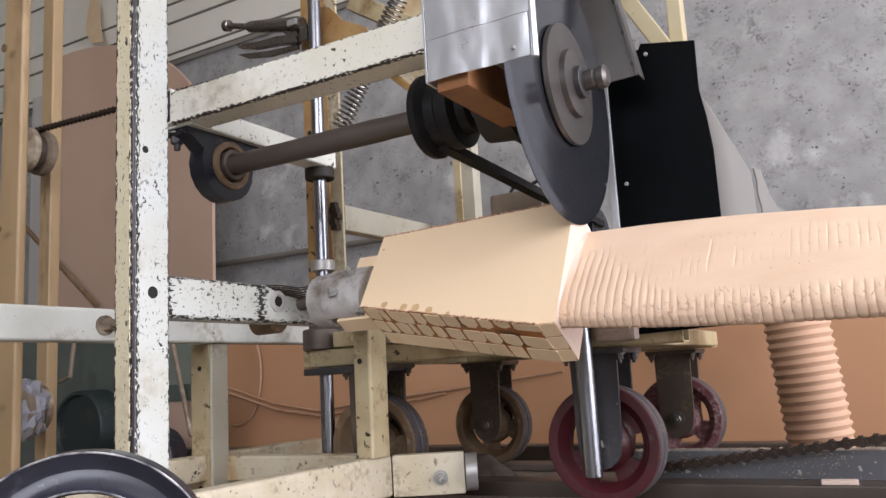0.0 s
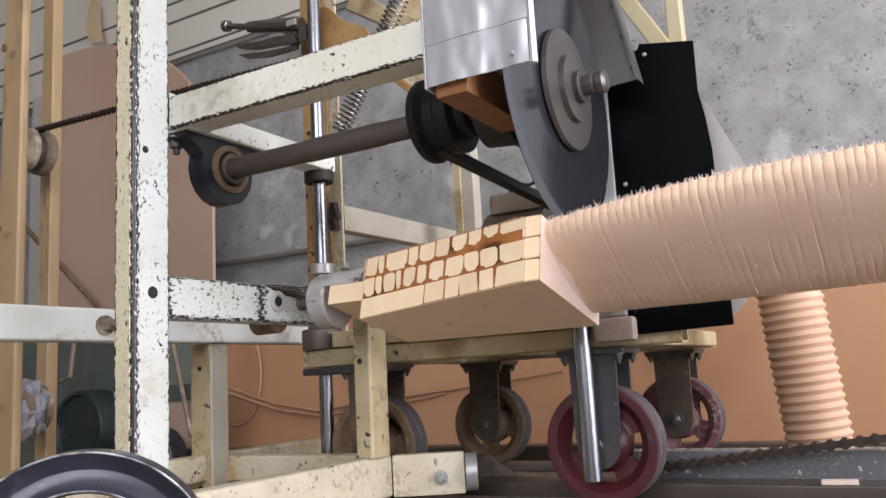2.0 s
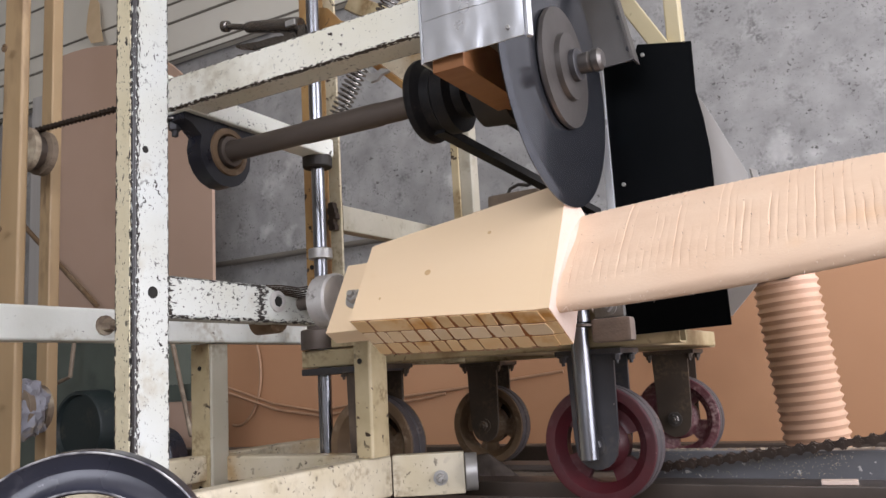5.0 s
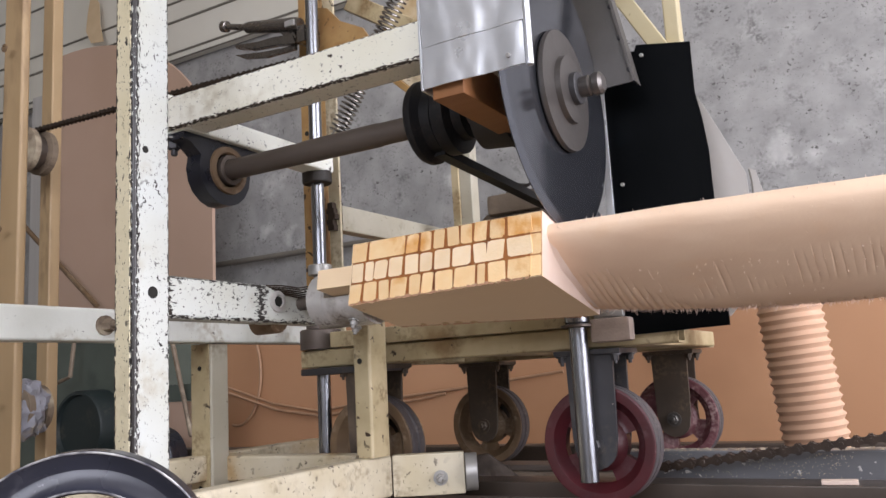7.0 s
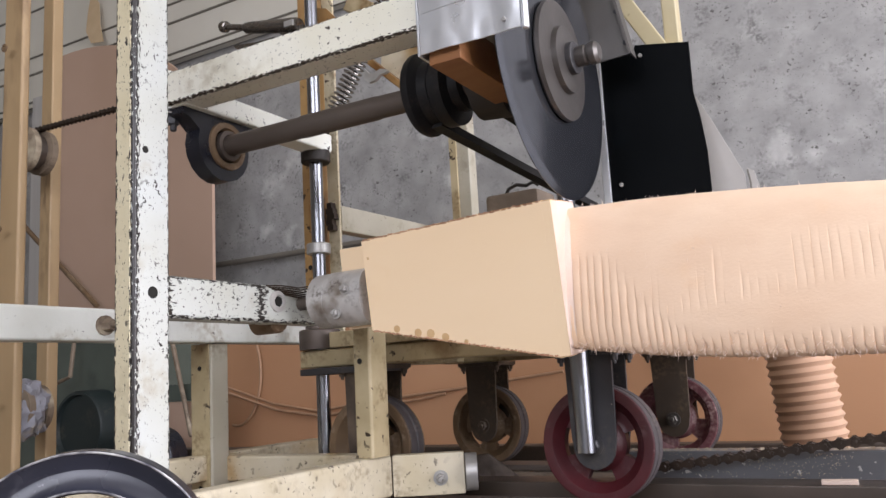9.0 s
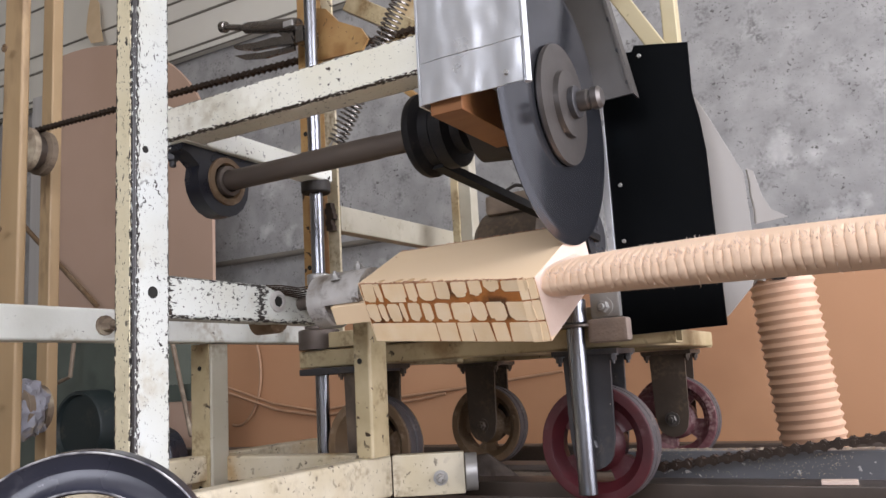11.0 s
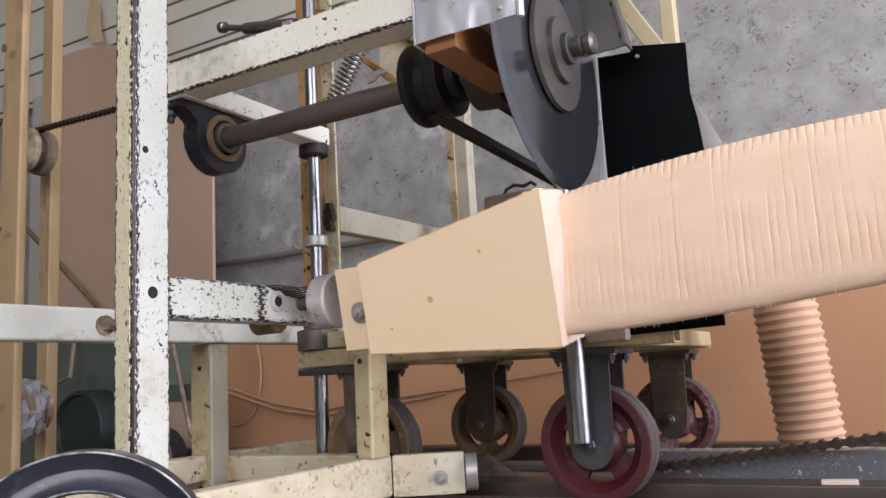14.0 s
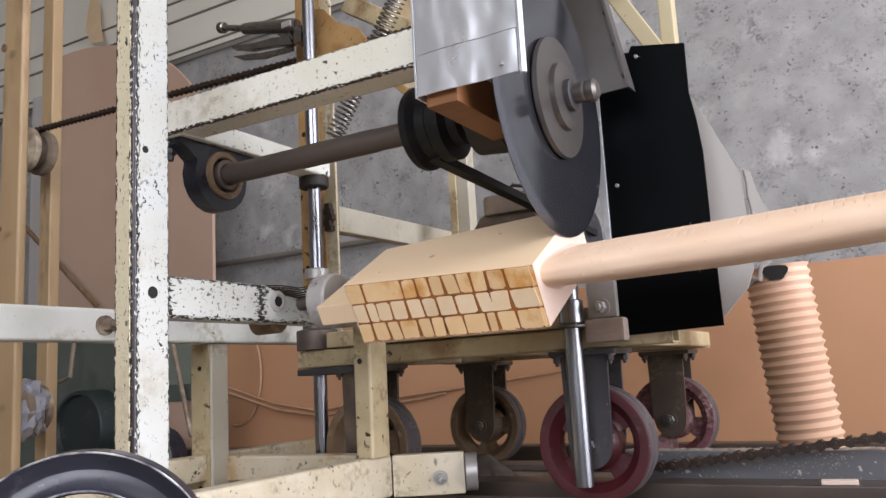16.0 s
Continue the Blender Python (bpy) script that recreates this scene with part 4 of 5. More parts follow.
def cutting_head():
    hd = empty("cutting_head", "cream-painted lifting frame carrying a spinning cutter disc", "cutting head")
    part("arm", tube(B(), (-0.9445, 0.870, 1.2085), (-0.41, 0.870, 1.2085), 0.05, 0.053, r=0.004), M_WHITE_ARM, hd)
    eb = part("end_tube", tube(B(), (-0.955, 0.846, 1.2135), (-0.955, 0.897, 1.2135), 0.018, 0.056, wall=0.0025, r=0.003), M_WHITE, hd)
    # a near-black plate stands for the shade inside the hollow tube
    part("tube_plug", box(B(), -0.961, -0.949, 0.853, 0.858, 1.189, 1.238, 0), M_HOLE_SHADE, eb)
    part("depth_bar", tube(B(), (-0.935, 0.897, 1.1975), (-0.935, 1.215, 1.1975), 0.045, 0.035, r=0.004), M_WHITE, hd)
    part("depth_bar", tube(B(), (-0.44, 0.897, 1.2085), (-0.44, 1.19, 1.2085), 0.045, 0.045, r=0.004), M_CREAM, hd)
    part("guide_rod", rod(B(), (-0.940, 1.20, 0.60), (-0.940, 1.20, 1.80), 0.0125, 28), M_CHROME, hd)
    part("guide_rod", rod(B(), (-0.424, 1.15, 0.622), (-0.424, 1.15, 1.20), 0.0135, 28), M_CHROME, hd)
    part("collar", lathe(B(), (-0.940, 1.20, 1.160), (-0.940, 1.20, 2), [(0, 0.026), (0.002, 0.028), (0.022, 0.028), (0.024, 0.026)], 28), M_RUBBER, hd)
    part("collar", lathe(B(), (-0.940, 1.20, 1.216), (-0.940, 1.20, 2), [(0, 0.026), (0.002, 0.028), (0.014, 0.028), (0.016, 0.026)], 28), M_RUBBER, hd)
    part("clamp_ring", lathe(B(), (-0.940, 1.20, 0.984), (-0.940, 1.20, 2), [(0, 0.021), (0.0015, 0.0225), (0.018, 0.0225), (0.02, 0.021)], 28), M_STEEL, hd)
    # pillow block, hung under the arm
    pts = [(0.858, 1.180), (1.04, 1.180), (1.04, 1.168), (1.008, 1.158)]
    for a in range(20, -201, -20):
        pts.append((0.945 + 0.056 * math.cos(radians(a)), AX_Z - 0.003 + 0.056 * math.sin(radians(a))))
    pts += [(0.872, 1.166), (0.858, 1.170)]
    bl = part("pillow_block", prism(B(), pts, "x", -0.955, -0.925), M_BLACK, hd, "black cast bearing housing")
    part("bearing_ring", lathe(B(), (-0.926, 0.95, AX_Z), (-0.9, 0.95, AX_Z), [(0, 0.040), (0.005, 0.039), (0.006, 0.030), (0.001, 0.027)], 32), M_BROWN, bl)
    part("inner_ring", lathe(B(), (-0.926, 0.95, AX_Z), (-0.9, 0.95, AX_Z), [(0, 0.025), (0.010, 0.0245), (0.011, 0.018), (0.004, 0.0165)], 32), M_SHAFT, bl)
    for x, y in ((-0.962, 0.872), (-0.94, 1.024)):
        part("bolt", hexbolt(B(), (x, y, 1.180), (0, 0, -1), 0.0105, 0.020), M_FORK, bl)
        part("washer", rod(B(), (x, y, 1.177), (x, y, 1.173), 0.019, 24, 0.0008), M_DULLALU, bl)
    part("mount_plate", box(B(), -0.965, -0.915, 0.855, 1.045, 1.1805, 1.184, 0.001), M_WHITE, hd)
    sh = part("shaft", lathe(B(), (-0.925, 0.95, AX_Z), (-0.33, 0.95, AX_Z), [(0, 0.0165), (0.16, 0.0165), (0.162, 0.0175), (0.30, 0.0175), (0.302, 0.0165), (0.59, 0.0165)], 28), M_SHAFT, hd)
    part("belt_pulley", lathe(B(), (-0.552, 0.95, AX_Z), (-0.46, 0.95, AX_Z), [(0, 0.03), (0.001, 0.056), (0.006, 0.059), (0.013, 0.059), (0.020, 0.046), (0.034, 0.045), (0.040, 0.052), (0.058, 0.052), (0.062, 0.035), (0.075, 0.034)], 44), M_PULLEY, hd)
    part("bearing_housing", lathe(B(), (-0.462, 0.95, AX_Z - 0.01), (-0.40, 0.95, AX_Z - 0.01), [(0, 0.03), (0.003, 0.043), (0.05, 0.047), (0.056, 0.03)], 36), M_RUBBER, hd)
    # belt down to the motor
    for s, r0, r1 in ((1, 0.041, 0.041), (-1, 0.041, 0.041)):
        a, b = Vector((-0.526, 0.95, AX_Z - 0.004)), Vector((-0.47, 1.42, 1.075))
        d = (b - a).normalized()
        up = Vector((1, 0, 0)).cross(d).normalized() * s
        bm = B()
        p0, p1 = a + up * r0, b + up * r1
        n = up.normalized() * 0.006
        sx = Vector((0.009, 0, 0))
        vs = [bm.verts.new(q) for q in (p0 - n - sx, p0 - n + sx, p0 + n + sx, p0 + n - sx, p1 - n - sx, p1 - n + sx, p1 + n + sx, p1 + n - sx)]
        for q in ((0, 1, 2, 3), (4, 5, 6, 7), (0, 1, 5, 4), (1, 2, 6, 5), (2, 3, 7, 6), (3, 0, 4, 7)):
            bm.faces.new([vs[i] for i in q])
        part("belt", bm, M_PULLEY, hd, "black drive belt")
    # guard: bent aluminium sheet in front, wood block below, dull plate behind
    def sheet(x0, x1, z0, z1, y, depth, nx, nz):
        """A hand-bent sheet with shallow dents."""
        bm = B()
        g = []
        for iz in range(nz + 1):
            row = []
            for ix in range(nx + 1):
                x, z = x0 + (x1 - x0) * ix / nx, z0 + (z1 - z0) * iz / nz
                row.append((x, z, y + depth * noise.noise(Vector((x * 26, z * 9, 1.7))) + 0.4 * depth * noise.noise(Vector((x * 70, z * 30, 4.2)))))
            g.append(row)
        f = [[bm.verts.new((x, yy, z)) for x, z, yy in row] for row in g]
        b = [[bm.verts.new((x, yy + 0.0018, z)) for x, z, yy in row] for row in g]
        for k in range(nz):
            for m in range(nx):
                bm.faces.new((f[k][m], f[k][m + 1], f[k + 1][m + 1], f[k + 1][m]))
                bm.faces.new((b[k][m], b[k + 1][m], b[k + 1][m + 1], b[k][m + 1]))
        for k in range(nz):
            for m, fl in ((0, 1), (nx, 0)):
                bm.faces.new((f[k][m], f[k + 1][m], b[k + 1][m], b[k][m]))
        for m in range(nx):
            for k in (0, nz):
                bm.faces.new((f[k][m], f[k][m + 1], b[k][m + 1], b[k][m]))
        return bm
    gd = part("guard", sheet(-0.432, -0.306, 1.149, 1.45, 0.750, 0.0034, 32, 60), M_ALU, hd, "crinkled bent aluminium blade guard")
    part("guard_skirt", sheet(-0.431, -0.307, 1.100, 1.1475, 0.7485, 0.0028, 32, 12), M_ALU, gd)
    part("guard_side", box(B(), -0.4365, -0.4335, 0.752, 0.845, 1.100, 1.45, 0.0008), M_ALU, gd)
    part("guard_lip", rod(B(), (-0.303, 0.752, 1.098), (-0.303, 0.752, 1.45), 0.004, 12), M_ALU, gd)
    for x, z in ((-0.325, 1.112), (-0.36, 1.41), (-0.318, 1.30)):
        part("rivet", rod(B(), (x, 0.744, z), (x, 0.749, z), 0.0025, 10, 0.0005), M_STEEL, gd)
    part("wood_block", box(B(), -0.425, -0.385, 0.757, 0.93, 1.088, 1.135, 0.002), M_ORANGE, hd, "orange-brown wooden spacer block")
    bp = part("guard_back_plate", prism(B(), [(-0.362, 1.180), (-0.288, 1.182), (-0.340, 1.45), (-0.42, 1.45)], "y", 1.10, 1.103), M_DULLALU, hd, "dull sheet-metal guard plate", smooth=False)
    part("plate_edge", prism(B(), [(-0.2875, 1.176), (-0.2835, 1.174), (-0.335, 1.45), (-0.3395, 1.45)], "y", 1.080, 1.106), M_DULLALU, bp, smooth=False)
    for k in range(3):
        z = 1.20 + 0.05 * k
        part("rivet", rod(B(), (-0.292 - 0.19 * (z - 1.18), 1.098, z), (-0.292 - 0.19 * (z - 1.18), 1.1, z), 0.004, 10, 0.0005), M_FORK, bp)
    part("guard_roof", box(B(), -0.436, -0.30, 0.75, 1.106, 1.452, 1.456, 0.001), M_ALU, hd)
    # cutter disc, turning about the shaft
    disc = empty("cutter")
    disc.parent = hd
    disc.location = (-0.348, 0.95, AX_Z)
    part("blade", lathe(B(), (-0.004, 0, 0), (1, 0, 0), [(0, 0.03), (0, 0.170), (0.0022, 0.1795), (0.0032, 0.1795), (0.0048, 0.170), (0.006, 0.164), (0.006, 0.03)], 96, closed=False), M_DISC, disc, "dark grey steel cutter disc")
    part("flange", lathe(B(), (0.003, 0, 0), (1, 0, 0), [(0, 0.02), (0, 0.077), (0.003, 0.079), (0.008, 0.078), (0.009, 0.044), (0.016, 0.043), (0.018, 0.02)], 64, closed=False), M_FLANGE, disc, "grey clamping flange")
    part("nut", lathe(B(), (0.016, 0, 0), (1, 0, 0), [(0, 0.021), (0.012, 0.021), (0.014, 0.018)], 24), M_FORK, disc)
    part("bolt_end", lathe(B(), (0.030, 0, 0), (1, 0, 0), [(0, 0.013), (0.012, 0.0135), (0.014, 0.012), (0.016, 0.012), (0.018, 0.0145), (0.026, 0.0145), (0.030, 0.010)], 20), M_FLANGE, disc)
    # return spring
    a, b = Vector((-0.814, 1.10, 1.2107)), Vector((-0.645, 1.10, 1.465))
    d = (b - a).normalized()
    u, v = d.orthogonal().normalized(), None
    v = d.cross(u)
    pts = []
    turns = 37
    for i in range(turns * 12 + 1):
        t = i / (turns * 12)
        an = 2 * math.pi * turns * t
        pts.append(a.lerp(b, t) + (u * math.cos(an) + v * math.sin(an)) * 0.0148)
    part("return_spring", wire(B(), pts, 0.0019, 6), M_PLIER, hd, "coiled steel return spring")
    part("spring_hook", wire(B(), [a + Vector((0.0, 0, 0.012)), a + Vector((-0.02, 0, -0.008)), a + Vector((-0.015, 0, -0.025)), a + Vector((0.01, 0, -0.022))], 0.002), M_STEEL, hd)
    return hd, disc


HEAD, DISC = cutting_head()


# ---- turning workpiece ----
def workpiece():
    wp = empty("wooden_blank", "laminated pale wood blank with a half-carved blade", "workpiece")
    wp.location = (0, 0.95, 0.9216)
    XL, XR = -0.640, -0.3715
    XE = -0.3523  # the fresh end at one second
    # block: tapered, w across, h thick
    L = {"w0": -0.047, "w1": 0.076, "h0": -0.050, "h1": 0.036}
    Rr = {"w0": -0.106, "w1": 0.0885, "h0": -0.0475, "h1": 0.0325}

    def at(f, key):
        f *= (XR - XL) / 0.283
        return L[key] * (1 - f) + Rr[key] * f
    bm = B()
    rings = []
    for x, f in ((XL, 0), (XR, 1)):
        rings.append([bm.verts.new((x, at(f, w), at(f, h))) for w, h in (("w0", "h0"), ("w1", "h0"), ("w1", "h1"), ("w0", "h1"))])
    bm.faces.new(rings[0][::-1])
    bm.faces.new(rings[1])
    for k in range(4):
        bm.faces.new((rings[0][k], rings[0][(k + 1) % 4], rings[1][(k + 1) % 4], rings[1][k]))
    bmesh.ops.bevel(bm, geom=[e for e in bm.edges if min(v.co.x for v in e.verts) < XR - 0.001], offset=0.0005, segments=1, affect="EDGES")
    body = part("block", bm, M_WOOD, wp, "pale planed wood block")
    for x, w, r in ((-0.535, 0.012, 0.0045), (-0.455, -0.040, 0.0028), (-0.60, 0.045, 0.002)):
        hh = -0.0500 + (x + 0.640) / 0.283 * 0.0025
        part("knot", lathe(B(), (x, w, hh + 0.001), (x, w, hh - 1), [(0, r), (0.0011, r), (0.0013, r * 0.6)], 14), M_KNOT, body)
    # glue spots along one edge of the other broad face
    for f, off, r in ((0.15, 0.007, 0.005), (0.27, 0.006, 0.0055), (0.34, 0.007, 0.006), (0.42, 0.005, 0.0055), (0.53, 0.003, 0.003), (0.03, 0.10, 0.002)):
        x, w, hh = XL + (XR - XL) * f, at(f, "w0") + off, at(f, "h1")
        part("glue_spot", lathe(B(), (x, w, hh - 0.001), (x, w, hh + 1), [(0, r), (0.0011, r), (0.0013, r * 0.6)], 14), M_KNOT, body)
    # tenon in the chuck
    part("tenon", box(B(), -0.700, XL + 0.001, -0.044, 0.072, -0.022, 0.006, 0.0015), M_WOOD, wp)
    part("tenon_bolt", hexbolt(B(), (-0.665, 0.020, -0.022), (0, 0, -1), 0.010, 0.012), M_STEEL, wp)
    # chuck
    ck = part("chuck", lathe(B(), (-0.750, 0, 0), (1, 0, 0), [(0, 0.024), (0.002, 0.036), (0.005, 0.039), (0.032, 0.040), (0.035, 0.037)], 40), M_CHUCK, wp, "worn steel chuck")
    bm = B()
    pts = [(0.040 * math.cos(radians(a)), 0.008 + 0.032 * math.sin(radians(a))) for a in range(0, 181, 12)]
    prism(bm, pts, "x", -0.716, -0.652)
    part("chuck_jaw", bm, M_CHUCK, ck)
    for x, w in ((-0.675, 0.014), (-0.695, -0.018)):
        part("chuck_bolt", hexbolt(B(), (x, w, 0.0375), (0, 0.2, 1), 0.0055, 0.008), M_STEEL, ck)

    # narrow sides: glue skin and proud blocks in three courses
    rnd = random.Random(7)

    def wood_piece(P, parent, a0, a1, bot, top, high, low, rf, rg, skew, rise, m_wood=M_BLOCK):
        pts = []
        for cf, cg, a, m in ((a1 - rf * high, top - rg * high, 0, high), (a0 + rf * high, top - rg * high, 90, high), (a0 + rf * low, bot + rg * low, 180, low), (a1 - rf * low, bot + rg * low, 270, low)):
            for k in range(4):
                t = radians(a + 30 * k)
                u = rnd.uniform(0.55, 1.25) if k in (1, 2) else 1.0
                pts.append((cf + rf * m * math.cos(t) * u + skew * (cg - bot) * 8 + rnd.uniform(-0.0012, 0.0012), cg + rg * m * math.sin(t) * u + rnd.uniform(-0.003, 0.003)))
        bm = B()
        lo = [bm.verts.new(P(x, y, 0.0003)) for x, y in pts]
        hi = [bm.verts.new(P(x, y, 0.0011 + rise)) for x, y in pts]
        bm.faces.new(hi)
        for k in range(len(pts)):
            bm.faces.new((lo[k], lo[(k + 1) % len(pts)], hi[(k + 1) % len(pts)], hi[k]))
        part("wood_piece", bm, m_wood, parent, smooth=False)

    def glue_skin(P, parent, f0, f1, m_glue=M_GLUE):
        bm = B()
        q = [[bm.verts.new(P(f, g, o)) for f, g in ((f0, 0.01), (f1, 0.01), (f1, 0.99), (f0, 0.99))] for o in (-0.001, 0.0006)]
        bm.faces.new(q[0])
        bm.faces.new(q[1])
        for k in range(4):
            bm.faces.new((q[0][k], q[0][(k + 1) % 4], q[1][(k + 1) % 4], q[1][k]))
        return part("glue_seams", bm, m_glue, parent, "brown glue seams")

    # where the courses' upright seams run, as shares of the block's length
    SEAMS = (([0.43, 0.555, 0.645, 0.755, 0.84], [0.093, 0.15, 0.237, 0.278, 0.37, 0.443, 0.546, 0.665, 0.756, 0.863], [0.103, 0.155, 0.31, 0.38, 0.485, 0.577, 0.68, 0.762, 0.855]),
             ([0.105, 0.336, 0.413, 0.486, 0.56, 0.633, 0.709, 0.79, 0.878], [0.09, 0.152, 0.236, 0.325, 0.416, 0.493, 0.596, 0.703, 0.781, 0.877], [0.088, 0.175, 0.25, 0.358, 0.433, 0.504, 0.609, 0.73, 0.78, 0.882]))
    for side, wkey, sg in ((0, "w0", -1), (1, "w1", 1)):
        def P(f, g, out):
            return Vector((XL + (XR - XL) * f, at(f, wkey) + sg * out, at(f, "h0") * (1 - g) + at(f, "h1") * g))
        skin = glue_skin(P, wp, 0.01, 0.998, M_GLUE_ORANGE if side else M_GLUE)
        for row in range(3):
            cuts = [0.005] + SEAMS[side][row] + [1.0]
            seam = 0.009 if side else 0.010
            g0, g1 = row / 3 + seam, (row + 1) / 3 - seam
            for f, f1 in zip(cuts, cuts[1:]):
                gap = rnd.uniform(0.009, 0.018) if side else (0.009 if row == 0 else rnd.uniform(0.010, 0.019))
                a0, a1 = f + gap / 2, (f1 - gap / 2 if f1 < 1 else 1.002)
                top = g1 - rnd.uniform(0, 0.012)
                bot = g0 + rnd.uniform(0, 0.012)
                if side == 0 and row == 2 and f > 0.34:
                    bot += min(0.16, 0.3 * (f - 0.34)) * rnd.uniform(0.6, 1.1)  # glue ran down and left half rounds
                rf, rg = min(0.028, (a1 - a0) * 0.40), 0.085 if side == 0 else 0.05
                high, low = ((0.2, 0.2), (0.45, 0.95), (0.2, 1.0))[row] if side == 0 else (rnd.uniform(0.3, 0.7), rnd.uniform(0.3, 0.7))
                wood_piece(P, skin, a0, a1, bot, top, high, low, rf, rg, rnd.uniform(-0.004, 0.004), rnd.uniform(0, 0.0004), M_BLOCK_STAINED if side and row != 1 else M_BLOCK)
    # glue-soaked splinters along both edges of one broad face
    for wkey, sg in (("w0", -1), ("w1", 1)):
        bm = B()
        f = 0.01
        while f < 0.975:
            ln = rnd.uniform(0.006, 0.03)
            x0, x1 = XL + (XR - XL) * f, XL + (XR - XL) * min(0.99, f + ln)
            y, z = at(f, wkey), at(f, "h1")
            dy, dz = rnd.uniform(0.0008, 0.0026), rnd.uniform(0.0006, 0.0022)
            base = [bm.verts.new(p) for p in ((x0, y - sg * 0.002, z - 0.0005), (x1, y - sg * 0.002, z - 0.0005), (x1, y + sg * 0.001, z - 0.0035), (x0, y + sg * 0.001, z - 0.0035))]
            tops = [bm.verts.new((x0 + (x1 - x0) * u, y + sg * dy * rnd.uniform(0.5, 1.1), z + dz * rnd.uniform(0.2, 1.0))) for u in (0.1, 0.9)]
            for q in ((base[0], base[1], tops[1], tops[0]), (base[2], base[3], tops[0], tops[1]), (base[3], base[0], tops[0]), (base[1], base[2], tops[1])):
                bm.faces.new(q)
            f += ln * rnd.uniform(0.7, 1.5)
        part("splintered_edge", bm, M_SPLINTER, wp, "splintered edge stained with glue", smooth=False)
    # the end that the disc is eating away: it shortens towards the chuck with the feed
    E0 = -0.3745
    end = empty("end_section")
    end["label"] = "uncut end of the block under the disc"
    end.parent = wp
    ew0, ew1, eh0, eh1 = -0.1022, 0.0872, -0.04755, 0.03262
    part("end_block", box(B(), E0, XE, ew0, ew1, eh0, eh1, 0), M_WOOD, end)
    for side, w, sg in ((0, ew0, -1), (1, ew1, 1)):
        def PE(f, g, out):
            return Vector((E0 + (XE - E0) * f, w + sg * out, eh0 * (1 - g) + eh1 * g))
        skin = glue_skin(PE, end, 0.02, 0.985, M_GLUE_ORANGE if side else M_GLUE)
        for row in range(3):
            wood_piece(PE, skin, 0.0, 0.97, row / 3 + 0.012, (row + 1) / 3 - 0.012, 0.5, 0.5, 0.12, 0.06, 0, 0, M_BLOCK_STAINED if side else M_BLOCK)
    # sawn shoulder and carved blade
    X1 = 0.16

    def section(x, k):
        s = (x + 0.35) / 0.35
        s = min(s, 1.25)
        a = 0.0901 + 0.0255 * s - 0.0232 * s * s
        b = 0.0212 + 0.0131 * s - 0.0077 * s * s
        tw = -0.2723 - 0.0771 * s - 0.0126 * s * s
        cw = -0.0101 - 0.0317 * s + 0.0051 * s * s
        ch = -0.0037 + 0.0122 * s - 0.0095 * s * s
        co, si = math.cos(k), math.sin(k)
        w, h = a * math.copysign(abs(co) ** (2 / 2.6), co), b * math.copysign(abs(si) ** (2 / 2.6), si)
        return cw + math.cos(tw) * w - math.sin(tw) * h, ch + math.sin(tw) * w + math.cos(tw) * h

    def outward(x, k):
        """The section's outward normal."""
        p, q = section(x, k - 0.02), section(x, k + 0.02)
        v = Vector((q[1] - p[1], p[0] - q[0]))
        return v.normalized()
    pitch = 0.0093
    n = 120
    bm = B()
    rings = []
    x = XR + 0.002
    i = 0

    def ease(v, a, b):
        t = min(1.0, max(0.0, (v - a) / (b - a)))
        return t * t * (3 - 2 * t)
    cut_rnd = random.Random(11)

    def scored(x, an, c):
        """How deep the cutter's score line runs here: c holds one pass's own chances."""
        cs = math.cos(an)
        if math.sin(an) >= 0:
            shoulder = ease(-x, 0.20, 0.33)
            ribs = 1 - ease(cs, -0.84 + 0.92 * shoulder + 0.10 * c[0] - 0.06, -0.84 + 0.92 * shoulder + 0.10 * c[0] + 0.10)
            u = min(1.0, max(0.0, x + 0.30) / 0.24)
            lens = -0.74 + 0.62 * u ** 0.6
            fleck = 0.0
            if c[1] > 0.25:
                fleck = 0.36 * ease(cs, lens - 0.02, lens + 0.03) * (1 - ease(cs, lens + 0.06 + 0.34 * c[2] ** 2, lens + 0.14 + 0.40 * c[2] ** 2))
            return max(ribs, fleck * (1 - 0.6 * shoulder))
        ribs = 1 - ease(cs, -0.94 + 0.14 * c[0], -0.80 + 0.22 * c[0])
        start = -0.85 if c[3] > 0.86 else -0.30 + 0.55 * c[2]
        lines = (0.25 + 0.75 * c[1]) * ease(cs, start, start + 0.12) * (1 - ease(cs, 0.60, 0.86))
        breaks = 0.45 + 0.9 * max(0.0, noise.noise(Vector((x * 40, cs * 6, 9.0))) + 0.35)
        return max(0.75 * ribs, 0.55 * lines * breaks)
    step = pitch
    while x < X1:
        chances = [cut_rnd.random() for _ in range(4)]
        step = pitch * cut_rnd.uniform(0.86, 1.14)
        for f in (0.0, 0.05, 0.18, 0.5, 0.82, 0.95):
            hump = 1 - math.sqrt(max(0.0, 1 - (2 * f - 1) ** 2))
            ring = []
            for k in range(n):
                an = 2 * math.pi * k / n
                w, h = section(x + step * f, an)
                wob = noise.noise(Vector((i * 0.61, math.cos(an) * 3.2, math.sin(an) * 3.2)))
                waves = 0.00035 * noise.noise(Vector((x * 22 + f * 0.2, math.cos(an) * 5, math.sin(an) * 5)))
                nv = outward(x, an) * (0.0019 * hump * scored(x, an, chances) * (1 + 0.5 * wob) + waves)
                ring.append(bm.verts.new((x + step * f + 0.0012 * wob, w - nv.x, h - nv.y)))
            rings.append(ring)
        x += step
        i += 1
